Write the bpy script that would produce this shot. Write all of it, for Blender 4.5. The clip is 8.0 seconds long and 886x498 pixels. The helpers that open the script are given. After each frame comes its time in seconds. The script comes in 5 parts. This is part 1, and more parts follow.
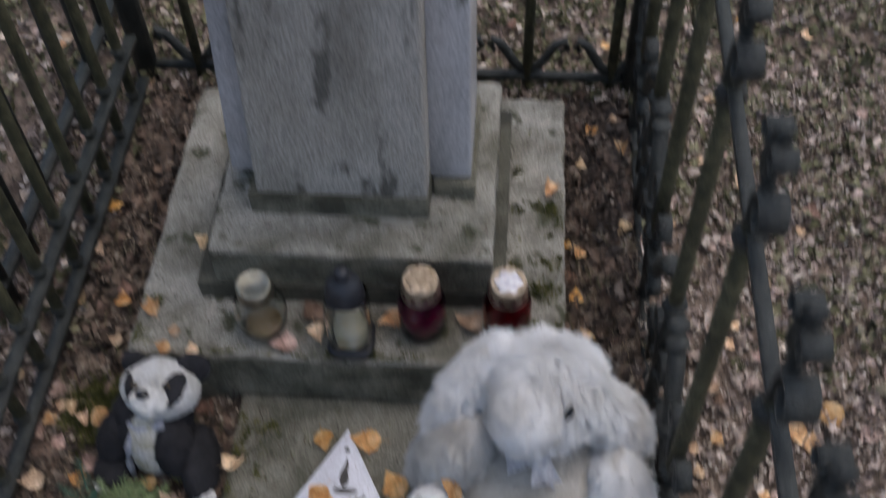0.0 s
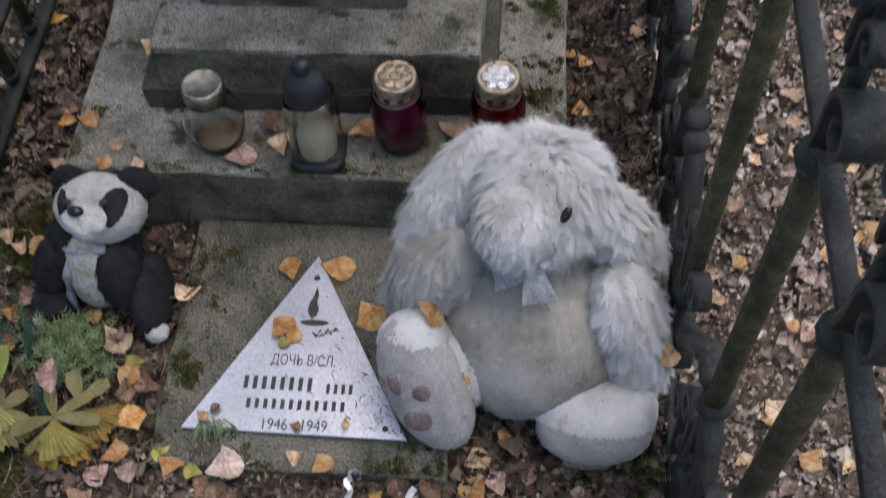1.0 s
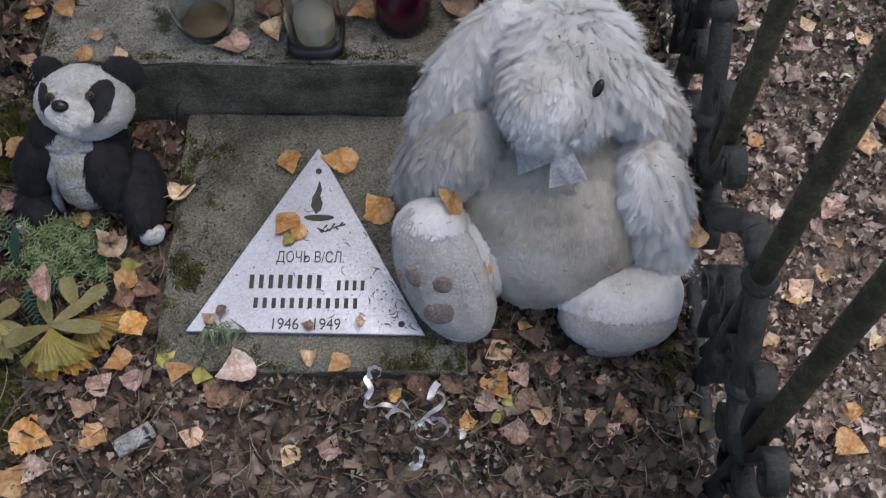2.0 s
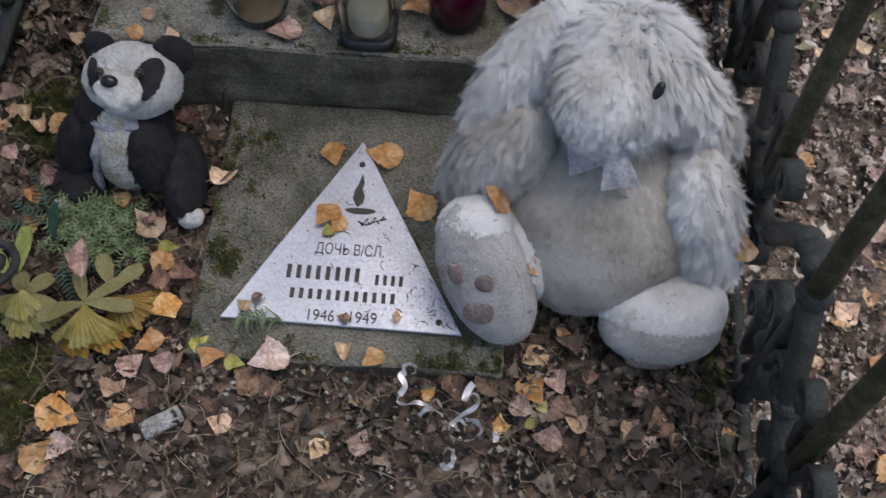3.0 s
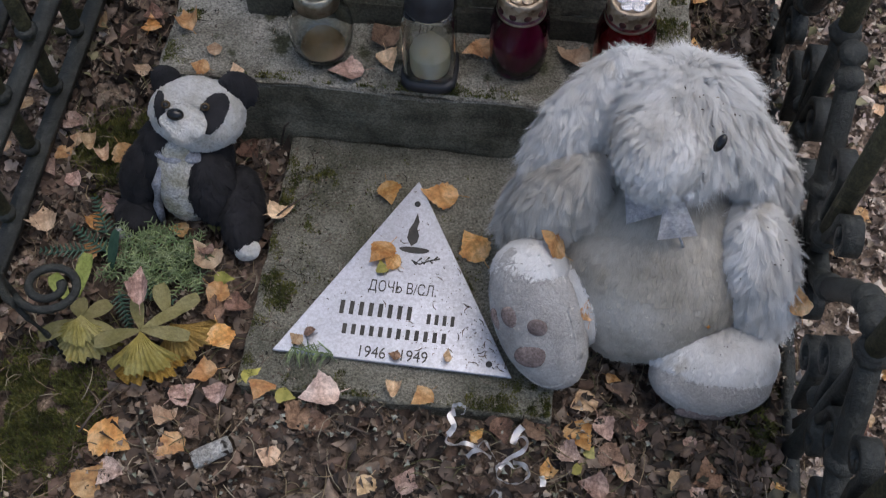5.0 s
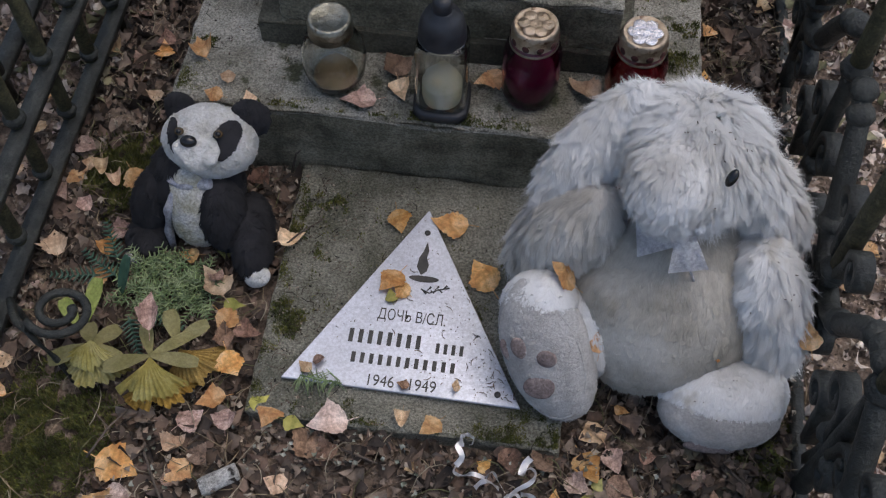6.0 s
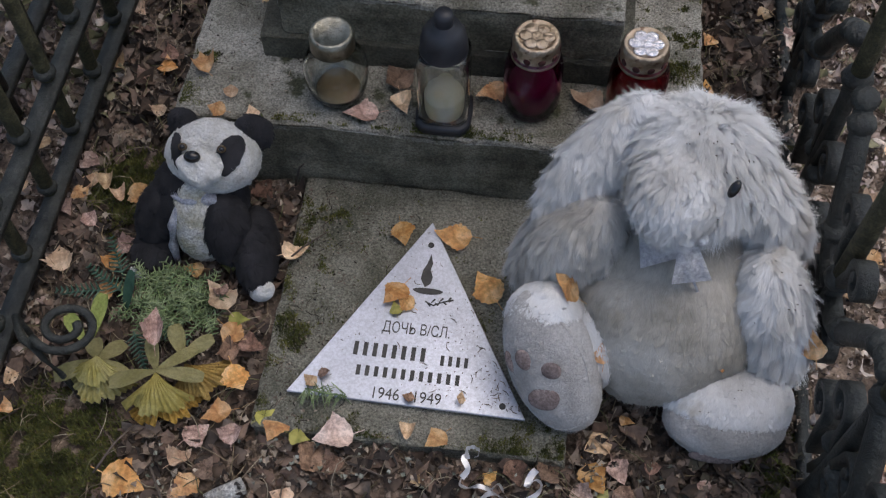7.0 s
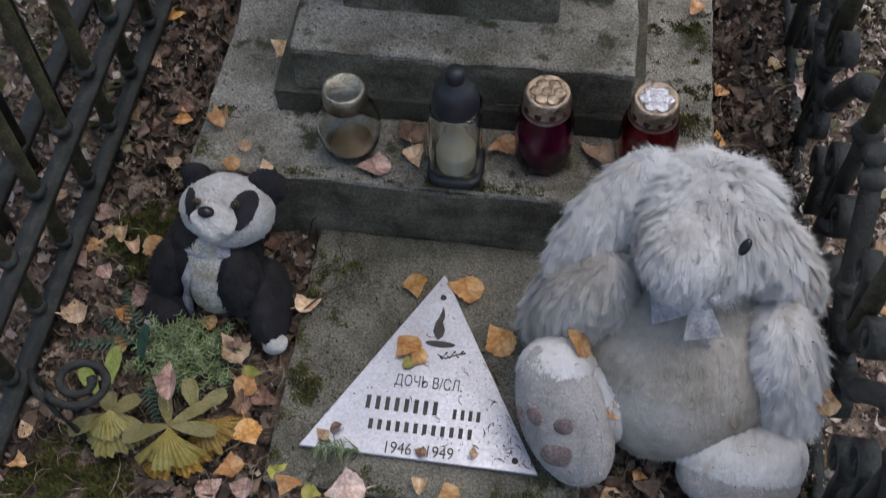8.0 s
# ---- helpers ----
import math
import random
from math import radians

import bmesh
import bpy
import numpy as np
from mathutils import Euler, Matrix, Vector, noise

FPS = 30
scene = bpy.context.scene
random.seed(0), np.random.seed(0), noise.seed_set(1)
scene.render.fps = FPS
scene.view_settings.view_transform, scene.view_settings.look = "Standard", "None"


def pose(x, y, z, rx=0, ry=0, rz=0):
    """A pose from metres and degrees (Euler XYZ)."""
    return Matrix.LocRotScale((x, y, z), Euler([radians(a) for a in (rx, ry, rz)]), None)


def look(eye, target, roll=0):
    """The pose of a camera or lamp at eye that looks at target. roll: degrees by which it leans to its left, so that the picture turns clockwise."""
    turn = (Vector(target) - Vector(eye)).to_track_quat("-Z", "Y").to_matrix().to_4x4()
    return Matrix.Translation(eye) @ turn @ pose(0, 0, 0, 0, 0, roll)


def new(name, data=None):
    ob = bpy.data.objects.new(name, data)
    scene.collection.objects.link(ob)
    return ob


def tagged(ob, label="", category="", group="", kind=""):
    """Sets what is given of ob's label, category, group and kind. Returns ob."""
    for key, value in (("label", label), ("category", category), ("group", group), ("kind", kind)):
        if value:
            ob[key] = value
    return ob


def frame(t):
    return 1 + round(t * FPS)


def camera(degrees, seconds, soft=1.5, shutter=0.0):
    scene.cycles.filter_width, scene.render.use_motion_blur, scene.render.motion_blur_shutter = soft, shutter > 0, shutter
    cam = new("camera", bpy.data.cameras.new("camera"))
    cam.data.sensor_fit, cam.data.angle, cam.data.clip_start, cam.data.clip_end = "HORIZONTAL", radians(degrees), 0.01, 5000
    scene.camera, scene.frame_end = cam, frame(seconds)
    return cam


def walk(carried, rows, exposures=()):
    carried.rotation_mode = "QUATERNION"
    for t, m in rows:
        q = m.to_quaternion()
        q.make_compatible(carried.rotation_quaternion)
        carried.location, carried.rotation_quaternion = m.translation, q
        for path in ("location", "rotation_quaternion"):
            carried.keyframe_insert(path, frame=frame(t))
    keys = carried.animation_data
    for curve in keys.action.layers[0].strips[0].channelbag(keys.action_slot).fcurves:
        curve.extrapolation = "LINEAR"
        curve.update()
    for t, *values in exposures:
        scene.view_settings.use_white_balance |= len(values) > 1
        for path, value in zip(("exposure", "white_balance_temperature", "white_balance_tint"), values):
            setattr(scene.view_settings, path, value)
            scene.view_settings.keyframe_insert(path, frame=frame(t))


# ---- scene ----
cam = camera(44.5, 8.0, soft=1.2, shutter=0.5)
# seconds, place in metres, turn in degrees
PATH = [
    (0.0, 0.1995, -0.7269, 1.3296, 37.288, 1.235, 3.884),
    (0.3, 0.2313, -0.8037, 1.1896, 38.043, 1.548, 3.530),
    (0.5, 0.2243, -0.7842, 1.1638, 36.280, 2.008, 2.977),
    (0.7, 0.2143, -0.7509, 1.1506, 34.127, 2.547, 2.234),
    (1.0, 0.2320, -0.6998, 1.1160, 31.638, 2.227, 3.931),
    (1.5, 0.2089, -0.6961, 1.0772, 28.136, 2.210, 0.910),
    (1.7, 0.1756, -0.6939, 1.0715, 26.833, 0.941, 0.358),
    (2.8, 0.1404, -0.7133, 1.0303, 27.608, -0.237, 3.568),
    (3.0, 0.1289, -0.7125, 1.0336, 28.057, -0.322, 4.119),
    (3.5, 0.1163, -0.7129, 1.0373, 29.093, -0.237, 5.304),
    (4.0, 0.1128, -0.7110, 1.0416, 29.638, -0.062, 6.239),
    (4.5, 0.1113, -0.7139, 1.0410, 29.541, 0.153, 6.759),
    (4.7, 0.1103, -0.7145, 1.0418, 29.579, 0.225, 6.756),
    (5.8, 0.1013, -0.7105, 1.0481, 31.174, -0.132, 7.522),
    (6.0, 0.1001, -0.7101, 1.0488, 31.168, -0.089, 7.592),
    (6.5, 0.0988, -0.7088, 1.0513, 31.041, -0.044, 7.513),
    (7.0, 0.0996, -0.7063, 1.0544, 31.507, 0.371, 7.205),
    (7.5, 0.0950, -0.7024, 1.0575, 31.858, 0.477, 7.228),
    (8.0, 0.1012, -0.6899, 1.0696, 33.255, 1.120, 7.542),
]
walk(cam, [(t, pose(*p)) for t, *p in PATH], [(0.0, 0.24, 6500, 10), (0.5, 0.3, 6500, 10), (1.5, 0.32, 6500, 10), (3.0, 0.22, 6500, 10), (8.0, 0.18, 6500, 10)])

# ---------------------------------------------------------------- light
world = bpy.data.worlds.new("world")
scene.world = world
world.use_nodes = True
wn = world.node_tree
sky = wn.nodes.new("ShaderNodeTexSky")
sky.sky_type = "NISHITA"
sky.sun_disc = False
sky.sun_elevation = radians(71)
sky.sun_rotation = radians(61)
sky.air_density, sky.dust_density = 1.0, 3.0
wn.links.new(sky.outputs["Color"], wn.nodes["Background"].inputs["Color"])
wn.nodes["Background"].inputs["Strength"].default_value = 0.165
sun_data = bpy.data.lights.new("sun", "SUN")
sun_data.energy, sun_data.angle, sun_data.color = 0.8, radians(60), (1.0, 0.93, 0.84)
sun = new("sun", sun_data)
sun.matrix_world = look((0.9, 0.5, 3.0), (0, 0, 0))


# ---------------------------------------------------------------- materials
def material(name, colours, scale=20.0, rough=0.85, bump=0.3, bump_scale=80.0, fleck=None, fleck_at=0.62, fleck_scale=60.0,
             metal=0.0, spread=0.0, island=False, detail=6.0, coat=0.0, sheen=0.0, see_through=0.0, stretch=None, grain=0.0, grain_scale=350.0):
    """Noise-driven paint: colours are the stops of a ramp, fleck a second colour in spots, spread the change from piece to piece."""
    m = bpy.data.materials.new(name)
    m.use_nodes = True
    nt = m.node_tree
    b = nt.nodes["Principled BSDF"]
    co = nt.nodes.new("ShaderNodeTexCoord")
    at = co.outputs["Object"]
    if stretch:
        mp = nt.nodes.new("ShaderNodeMapping")
        mp.inputs["Scale"].default_value = stretch
        nt.links.new(at, mp.inputs["Vector"])
        at = mp.outputs["Vector"]

    def cloud(size, deep=detail, r=0.6):
        n = nt.nodes.new("ShaderNodeTexNoise")
        n.inputs["Scale"].default_value, n.inputs["Detail"].default_value, n.inputs["Roughness"].default_value = size, deep, r
        nt.links.new(at, n.inputs["Vector"])
        return n.outputs["Fac"]

    ramp = nt.nodes.new("ShaderNodeValToRGB")
    while len(ramp.color_ramp.elements) < len(colours):
        ramp.color_ramp.elements.new(0.5)
    for i, c in enumerate(colours):
        e = ramp.color_ramp.elements[i]
        e.position = 0.37 + 0.26 * i / max(1, len(colours) - 1)
        e.color = (*c, 1)
    nt.links.new(cloud(scale), ramp.inputs["Fac"])
    out = ramp.outputs["Color"]
    if fleck:
        cut = nt.nodes.new("ShaderNodeValToRGB")
        cut.color_ramp.elements[0].position, cut.color_ramp.elements[1].position = fleck_at, fleck_at + 0.09
        nt.links.new(cloud(fleck_scale, 4.0), cut.inputs["Fac"])
        mix = nt.nodes.new("ShaderNodeMixRGB")
        nt.links.new(cut.outputs["Color"], mix.inputs["Fac"])
        nt.links.new(out, mix.inputs["Color1"])
        mix.inputs["Color2"].default_value = (*fleck, 1)
        out = mix.outputs["Color"]
    if grain:
        fine = nt.nodes.new("ShaderNodeMapRange")
        fine.inputs["From Min"].default_value, fine.inputs["From Max"].default_value = 0.38, 0.62
        fine.inputs["To Min"].default_value, fine.inputs["To Max"].default_value = 1 - grain, 1 + grain
        nt.links.new(cloud(grain_scale, 3.0, 0.7), fine.inputs["Value"])
        mul = nt.nodes.new("ShaderNodeVectorMath")
        mul.operation = "SCALE"
        nt.links.new(out, mul.inputs[0])
        nt.links.new(fine.outputs[0], mul.inputs["Scale"])
        out = mul.outputs[0]
    if spread:
        if island:
            src = nt.nodes.new("ShaderNodeNewGeometry").outputs["Random Per Island"]
        else:
            src = nt.nodes.new("ShaderNodeObjectInfo").outputs["Random"]
        hsv = nt.nodes.new("ShaderNodeHueSaturation")
        for sock, lo, hi in (("Value", 1 - spread, 1 + spread), ("Hue", 0.5 - 0.03 * spread, 0.5 + 0.03 * spread), ("Saturation", 1 + 0.3 * spread, 1 - 0.4 * spread)):
            mr = nt.nodes.new("ShaderNodeMapRange")
            mr.inputs["To Min"].default_value, mr.inputs["To Max"].default_value = lo, hi
            if sock != "Value":
                w = nt.nodes.new("ShaderNodeTexWhiteNoise")
                w.noise_dimensions = "1D"
                ad = nt.nodes.new("ShaderNodeMath")
                ad.operation = "ADD"
                ad.inputs[1].default_value = 3.7 if sock == "Hue" else 9.1
                nt.links.new(src, ad.inputs[0])
                nt.links.new(ad.outputs[0], w.inputs["W"])
                nt.links.new(w.outputs["Value"], mr.inputs["Value"])
            else:
                nt.links.new(src, mr.inputs["Value"])
            nt.links.new(mr.outputs[0], hsv.inputs[sock])
        nt.links.new(out, hsv.inputs["Color"])
        out = hsv.outputs["Color"]
    nt.links.new(out, b.inputs["Base Color"])
    b.inputs["Roughness"].default_value, b.inputs["Metallic"].default_value = rough, metal
    b.inputs["Coat Weight"].default_value, b.inputs["Sheen Weight"].default_value = coat, sheen
    if bump:
        bp = nt.nodes.new("ShaderNodeBump")
        bp.inputs["Strength"].default_value, bp.inputs["Distance"].default_value = bump, 0.01
        nt.links.new(cloud(bump_scale, 8.0, 0.65), bp.inputs["Height"])
        nt.links.new(bp.outputs["Normal"], b.inputs["Normal"])
    if see_through:
        tr = nt.nodes.new("ShaderNodeBsdfTranslucent")
        nt.links.new(out, tr.inputs["Color"])
        mx = nt.nodes.new("ShaderNodeMixShader")
        mx.inputs["Fac"].default_value = see_through
        nt.links.new(b.outputs[0], mx.inputs[1])
        nt.links.new(tr.outputs[0], mx.inputs[2])
        nt.links.new(mx.outputs[0], nt.nodes["Material Output"].inputs["Surface"])
    return m


def mixed(name, colours, scale=60.0, rough=0.85, bump=0.25, bump_scale=200.0):
    """One colour out of a palette for each separate scrap, mottled by noise."""
    m = material(name, [(0.45, 0.45, 0.45), (1.0, 1.0, 1.0)], scale, rough, bump, bump_scale)
    nt = m.node_tree
    pick = nt.nodes.new("ShaderNodeValToRGB")
    pick.color_ramp.interpolation = "CONSTANT"
    while len(pick.color_ramp.elements) < len(colours):
        pick.color_ramp.elements.new(0.5)
    for i, c in enumerate(colours):
        pick.color_ramp.elements[i].position, pick.color_ramp.elements[i].color = i / len(colours), (*c, 1)
    geo = nt.nodes.new("ShaderNodeNewGeometry")
    nt.links.new(geo.outputs["Random Per Island"], pick.inputs["Fac"])
    mul = nt.nodes.new("ShaderNodeMixRGB")
    mul.blend_type = "MULTIPLY"
    mul.inputs["Fac"].default_value = 1.0
    b = nt.nodes["Principled BSDF"]
    old = b.inputs["Base Color"].links[0].from_socket
    nt.links.new(old, mul.inputs["Color1"])
    nt.links.new(pick.outputs["Color"], mul.inputs["Color2"])
    nt.links.new(mul.outputs["Color"], b.inputs["Base Color"])
    return m


def glass(name, colour, rough=0.03):
    m = bpy.data.materials.new(name)
    m.use_nodes = True
    b = m.node_tree.nodes["Principled BSDF"]
    b.inputs["Base Color"].default_value = (*colour, 1)
    b.inputs["Transmission Weight"].default_value, b.inputs["Roughness"].default_value, b.inputs["IOR"].default_value = 1.0, rough, 1.45
    return m


EARTH = material("leaf_mould", [(0.09, 0.065, 0.05), (0.18, 0.135, 0.105), (0.3, 0.23, 0.18)], 26, 0.95, 1.0, 90, (0.4, 0.31, 0.24), 0.6, 45, grain=0.4, grain_scale=150)
MOSS = material("moss", [(0.065, 0.075, 0.018), (0.135, 0.145, 0.036), (0.21, 0.205, 0.058)], 60, 0.95, 0.6, 300, spread=0.4, island=True)
LITTER = mixed("dry_dead_leaves", [(0.356, 0.273, 0.226), (0.546, 0.439, 0.379), (0.712, 0.594, 0.511), (0.594, 0.452, 0.392), (0.214, 0.16, 0.13), (0.783, 0.676, 0.582), (0.452, 0.368, 0.32)])
ROTTEN = mixed("rotting_dead_leaves", [(0.1, 0.0692, 0.0502), (0.168, 0.112, 0.0848), (0.234, 0.162, 0.122), (0.067, 0.048, 0.0379), (0.134, 0.1, 0.0781), (0.301, 0.234, 0.184), (0.0502, 0.0379, 0.0312)])
DARKLITTER = mixed("shade_dark_leaves", [(0.08, 0.058, 0.043), (0.13, 0.092, 0.07), (0.055, 0.042, 0.032), (0.1, 0.09, 0.06), (0.19, 0.145, 0.115)])
CRUMBS = mixed("leaf_crumbs", [(0.08, 0.06, 0.045), (0.17, 0.125, 0.095), (0.3, 0.23, 0.175), (0.5, 0.42, 0.33), (0.04, 0.032, 0.025)])
PALECRUMBS = mixed("pale_leaf_crumbs", [(0.6, 0.504, 0.42), (0.48, 0.372, 0.312), (0.744, 0.66, 0.564), (0.336, 0.264, 0.216), (0.54, 0.432, 0.396)])
GRASSY = mixed("olive_grass", [(0.13, 0.125, 0.06), (0.2, 0.19, 0.1), (0.27, 0.25, 0.15), (0.1, 0.1, 0.045), (0.33, 0.28, 0.19)])
LICHEN = mixed("grey_lichen", [(0.3, 0.32, 0.27), (0.42, 0.44, 0.38), (0.24, 0.26, 0.2)])
STRAW = mixed("dry_grass", [(0.36, 0.28, 0.17), (0.28, 0.22, 0.14), (0.2, 0.2, 0.09), (0.44, 0.38, 0.27)])
BIRCH = material("yellow_birch_leaf", [(0.48, 0.22, 0.07), (0.62, 0.34, 0.125), (0.72, 0.47, 0.24)], 40, 0.65, 0.4, 200, (0.2, 0.09, 0.035), 0.66, 90, spread=0.25, see_through=0.15, grain=0.2, grain_scale=200)
TAN = material("faded_leaf", [(0.4, 0.25, 0.14), (0.55, 0.38, 0.23), (0.64, 0.48, 0.32)], 40, 0.7, 0.4, 200, (0.22, 0.12, 0.07), 0.66, 110, spread=0.3, grain=0.2, grain_scale=200)
PINKISH = material("pinkish_leaf", [(0.27, 0.175, 0.14), (0.38, 0.26, 0.215), (0.5, 0.37, 0.31)], 50, 0.75, 0.5, 200, (0.28, 0.15, 0.1), 0.62, 120, spread=0.25, grain=0.25, grain_scale=200)
PALEPINK = material("pale_pink_leaf", [(0.5, 0.36, 0.3), (0.62, 0.47, 0.4), (0.7, 0.57, 0.5)], 50, 0.75, 0.4, 200, (0.42, 0.28, 0.22), 0.68, 120, grain=0.2, grain_scale=200)
RUST = material("rust_brown_leaf", [(0.13, 0.07, 0.045), (0.21, 0.125, 0.085), (0.29, 0.18, 0.13)], 50, 0.8, 0.5, 200, (0.09, 0.05, 0.035), 0.62, 100, spread=0.35, grain=0.3, grain_scale=200)
GREENLEAF = material("olive_leaf", [(0.2, 0.2, 0.05), (0.36, 0.33, 0.1)], 50, 0.7, 0.25, 200, spread=0.3)
TWIG = material("twig_bark", [(0.07, 0.05, 0.035), (0.16, 0.12, 0.09)], 80, 0.9, 0.4, 300, spread=0.5, island=True)
CONCRETE = material("weathered_concrete", [(0.185, 0.176, 0.136), (0.345, 0.328, 0.276), (0.49, 0.47, 0.41)], 11, 0.95, 0.9, 300, (0.085, 0.088, 0.05), 0.575, 30, grain=0.42, grain_scale=420)
DARKCONCRETE = material("dark_olive_concrete", [(0.1, 0.094, 0.064), (0.205, 0.193, 0.14), (0.31, 0.292, 0.22)], 18, 0.95, 1.0, 260, (0.27, 0.26, 0.21), 0.66, 60, grain=0.35)
DARKERCONCRETE = material("darker_olive_concrete", [(0.04, 0.038, 0.028), (0.075, 0.072, 0.052), (0.12, 0.115, 0.085)], 18, 0.8, 0.8, 260, (0.17, 0.16, 0.13), 0.68, 60, grain=0.35)
PADSTONE = material("sandy_concrete", [(0.165, 0.162, 0.118), (0.285, 0.274, 0.216), (0.385, 0.368, 0.302)], 13, 0.95, 1.0, 420, (0.5, 0.48, 0.43), 0.63, 260, grain=0.4, grain_scale=380)
STONE = material("grey_granite", [(0.22, 0.198, 0.165), (0.345, 0.318, 0.272), (0.45, 0.42, 0.37)], 8, 0.95, 0.5, 200, (0.14, 0.13, 0.11), 0.585, 26, grain=0.25, stretch=(1, 1, 0.35))
POLISHED = material("polished_stone", [(0.36, 0.352, 0.352), (0.52, 0.51, 0.515)], 12, 0.3, 0.15, 200, (0.12, 0.12, 0.1), 0.62, 20, grain=0.2, stretch=(1, 1, 0.5))
IRON = material("green_black_painted_iron", [(0.0125, 0.0142, 0.0125), (0.022, 0.0245, 0.0215), (0.04, 0.043, 0.038)], 40, 0.5, 0.5, 240, (0.055, 0.06, 0.045), 0.64, 120, grain=0.35)
BARIRON = material("mossy_green_painted_bar", [(0.0289, 0.0275, 0.011), (0.0551, 0.0513, 0.022), (0.0919, 0.0838, 0.04)], 60, 0.7, 0.6, 300, grain=0.4)
PLATE = material("brushed_aluminium_plate", [(0.469, 0.487, 0.543), (0.58, 0.6, 0.67)], 9, 0.36, 0.12, 160, (0.4, 0.38, 0.36), 0.68, 50, metal=0.6, grain=0.12)
ENGRAVED = material("engraved_black", [(0.04, 0.038, 0.035), (0.07, 0.066, 0.06)], 60, 0.8, 0)
WHITEFUR = material("dirty_white_plush", [(0.67, 0.658, 0.635), (0.79, 0.785, 0.775), (0.87, 0.872, 0.875)], 14, 0.9, 0, 100, (0.64, 0.6, 0.53), 0.62, 13, sheen=0.15, see_through=0.2, spread=0.07, island=True)
# darker copy of the white plush: shade put into the colour, plus grubby flecks
SHADEDFUR = material("shaded_grubby_white_plush", [(0.5, 0.475, 0.43), (0.65, 0.63, 0.59), (0.76, 0.745, 0.715)], 15, 0.9, 0, 100, (0.46, 0.42, 0.35), 0.6, 13, sheen=0.12, see_through=0.2, spread=0.09, island=True)
# body and chest pile, darker and warmer than the head
GREYFUR = material("warm_grey_plush", [(0.37, 0.345, 0.295), (0.49, 0.465, 0.41), (0.59, 0.565, 0.515)], 16, 0.9, 0, 100, (0.42, 0.38, 0.31), 0.6, 13, sheen=0.1, see_through=0.15, spread=0.1, island=True)
SOLE = material("worn_cream_sole", [(0.4, 0.383, 0.367), (0.49, 0.475, 0.46), (0.56, 0.55, 0.54)], 20, 0.95, 0.5, 500, (0.4, 0.375, 0.35), 0.66, 24, grain=0.12)
PADPINK = material("brown_pink_paw_pad", [(0.162, 0.122, 0.114), (0.251, 0.199, 0.186)], 60, 0.95, 0.2, 500, grain=0.3)
BLACKFUR = material("black_plush", [(0.011, 0.011, 0.0135), (0.022, 0.022, 0.026)], 60, 0.95, 0)
PANDAWHITE = material("matted_white_plush", [(0.72, 0.71, 0.66), (0.86, 0.855, 0.83), (0.93, 0.93, 0.92)], 60, 0.95, 1.0, 260, (0.55, 0.52, 0.47), 0.69, 90, sheen=0.2, grain=0.07)
BELLY = material("grey_cream_plush", [(0.33, 0.31, 0.23), (0.47, 0.45, 0.38), (0.56, 0.55, 0.53)], 55, 0.95, 0.3, 300, grain=0.3)
SCARF = material("faded_bluish_gauze", [(0.36, 0.37, 0.44), (0.5, 0.52, 0.6), (0.62, 0.63, 0.68)], 60, 0.95, 0.8, 260, see_through=0.2, grain=0.25)
BLACKPLASTIC = material("black_plastic", [(0.008, 0.008, 0.009), (0.014, 0.014, 0.015)], 30, 0.22, 0.02)
CAPBLACK = material("matt_black_plastic_cap", [(0.012, 0.013, 0.017), (0.022, 0.024, 0.03)], 40, 0.45, 0.1, 200, (0.06, 0.06, 0.06), 0.72, 150)
IRIS = material("brown_glass_eye", [(0.06, 0.04, 0.02), (0.1, 0.07, 0.04)], 60, 0.15, 0)
TULLE = material("checked_white_cloth", [(0.721, 0.711, 0.752), (0.92, 0.917, 0.92)], 160, 0.9, 0.4, 400, see_through=0.1, grain=0.15)
CLEAR = glass("clear_glass", (0.93, 0.95, 0.93))
RED = glass("ruby_glass", (0.45, 0.05, 0.09), 0.08)
PURPLE = glass("purple_red_glass", (0.46, 0.12, 0.34), 0.08)
WAX = material("pale_candle_wax", [(0.5, 0.46, 0.32), (0.6, 0.56, 0.41)], 30, 0.5, 0.1, 100)
OLDWAX = material("yellowed_wax_water", [(0.2, 0.13, 0.06), (0.32, 0.23, 0.12)], 40, 0.4, 0.1, 100)
REDWAX = material("red_wax", [(0.2, 0.012, 0.035), (0.28, 0.018, 0.05)], 40, 0.4, 0.1, 100)
PURPLEWAX = material("purple_red_wax", [(0.25, 0.028, 0.11), (0.34, 0.04, 0.15)], 40, 0.4, 0.1, 100)
GOLD = material("gold_lacquered_tin", [(0.33, 0.26, 0.185), (0.58, 0.47, 0.36)], 60, 0.28, 0.4, 160, (0.2, 0.13, 0.09), 0.6, 110, metal=1.0)
SILVER = material("silver_foil", [(0.8, 0.8, 0.82), (0.9, 0.9, 0.92)], 60, 0.33, 0.1, 200, metal=0.65)
VENT = material("dark_vent", [(0.03, 0.008, 0.008), (0.06, 0.015, 0.012)], 60, 0.8, 0.1)
OLDLID = material("tarnished_gold_lid", [(0.26, 0.25, 0.2), (0.44, 0.42, 0.35)], 90, 0.3, 0.3, 160, (0.16, 0.12, 0.08), 0.6, 110, metal=1.0)
LIDSILVER = material("tarnished_silver_lid", [(0.55, 0.54, 0.57), (0.8, 0.79, 0.82)], 90, 0.25, 0.4, 160, (0.2, 0.16, 0.13), 0.58, 120, metal=1.0)
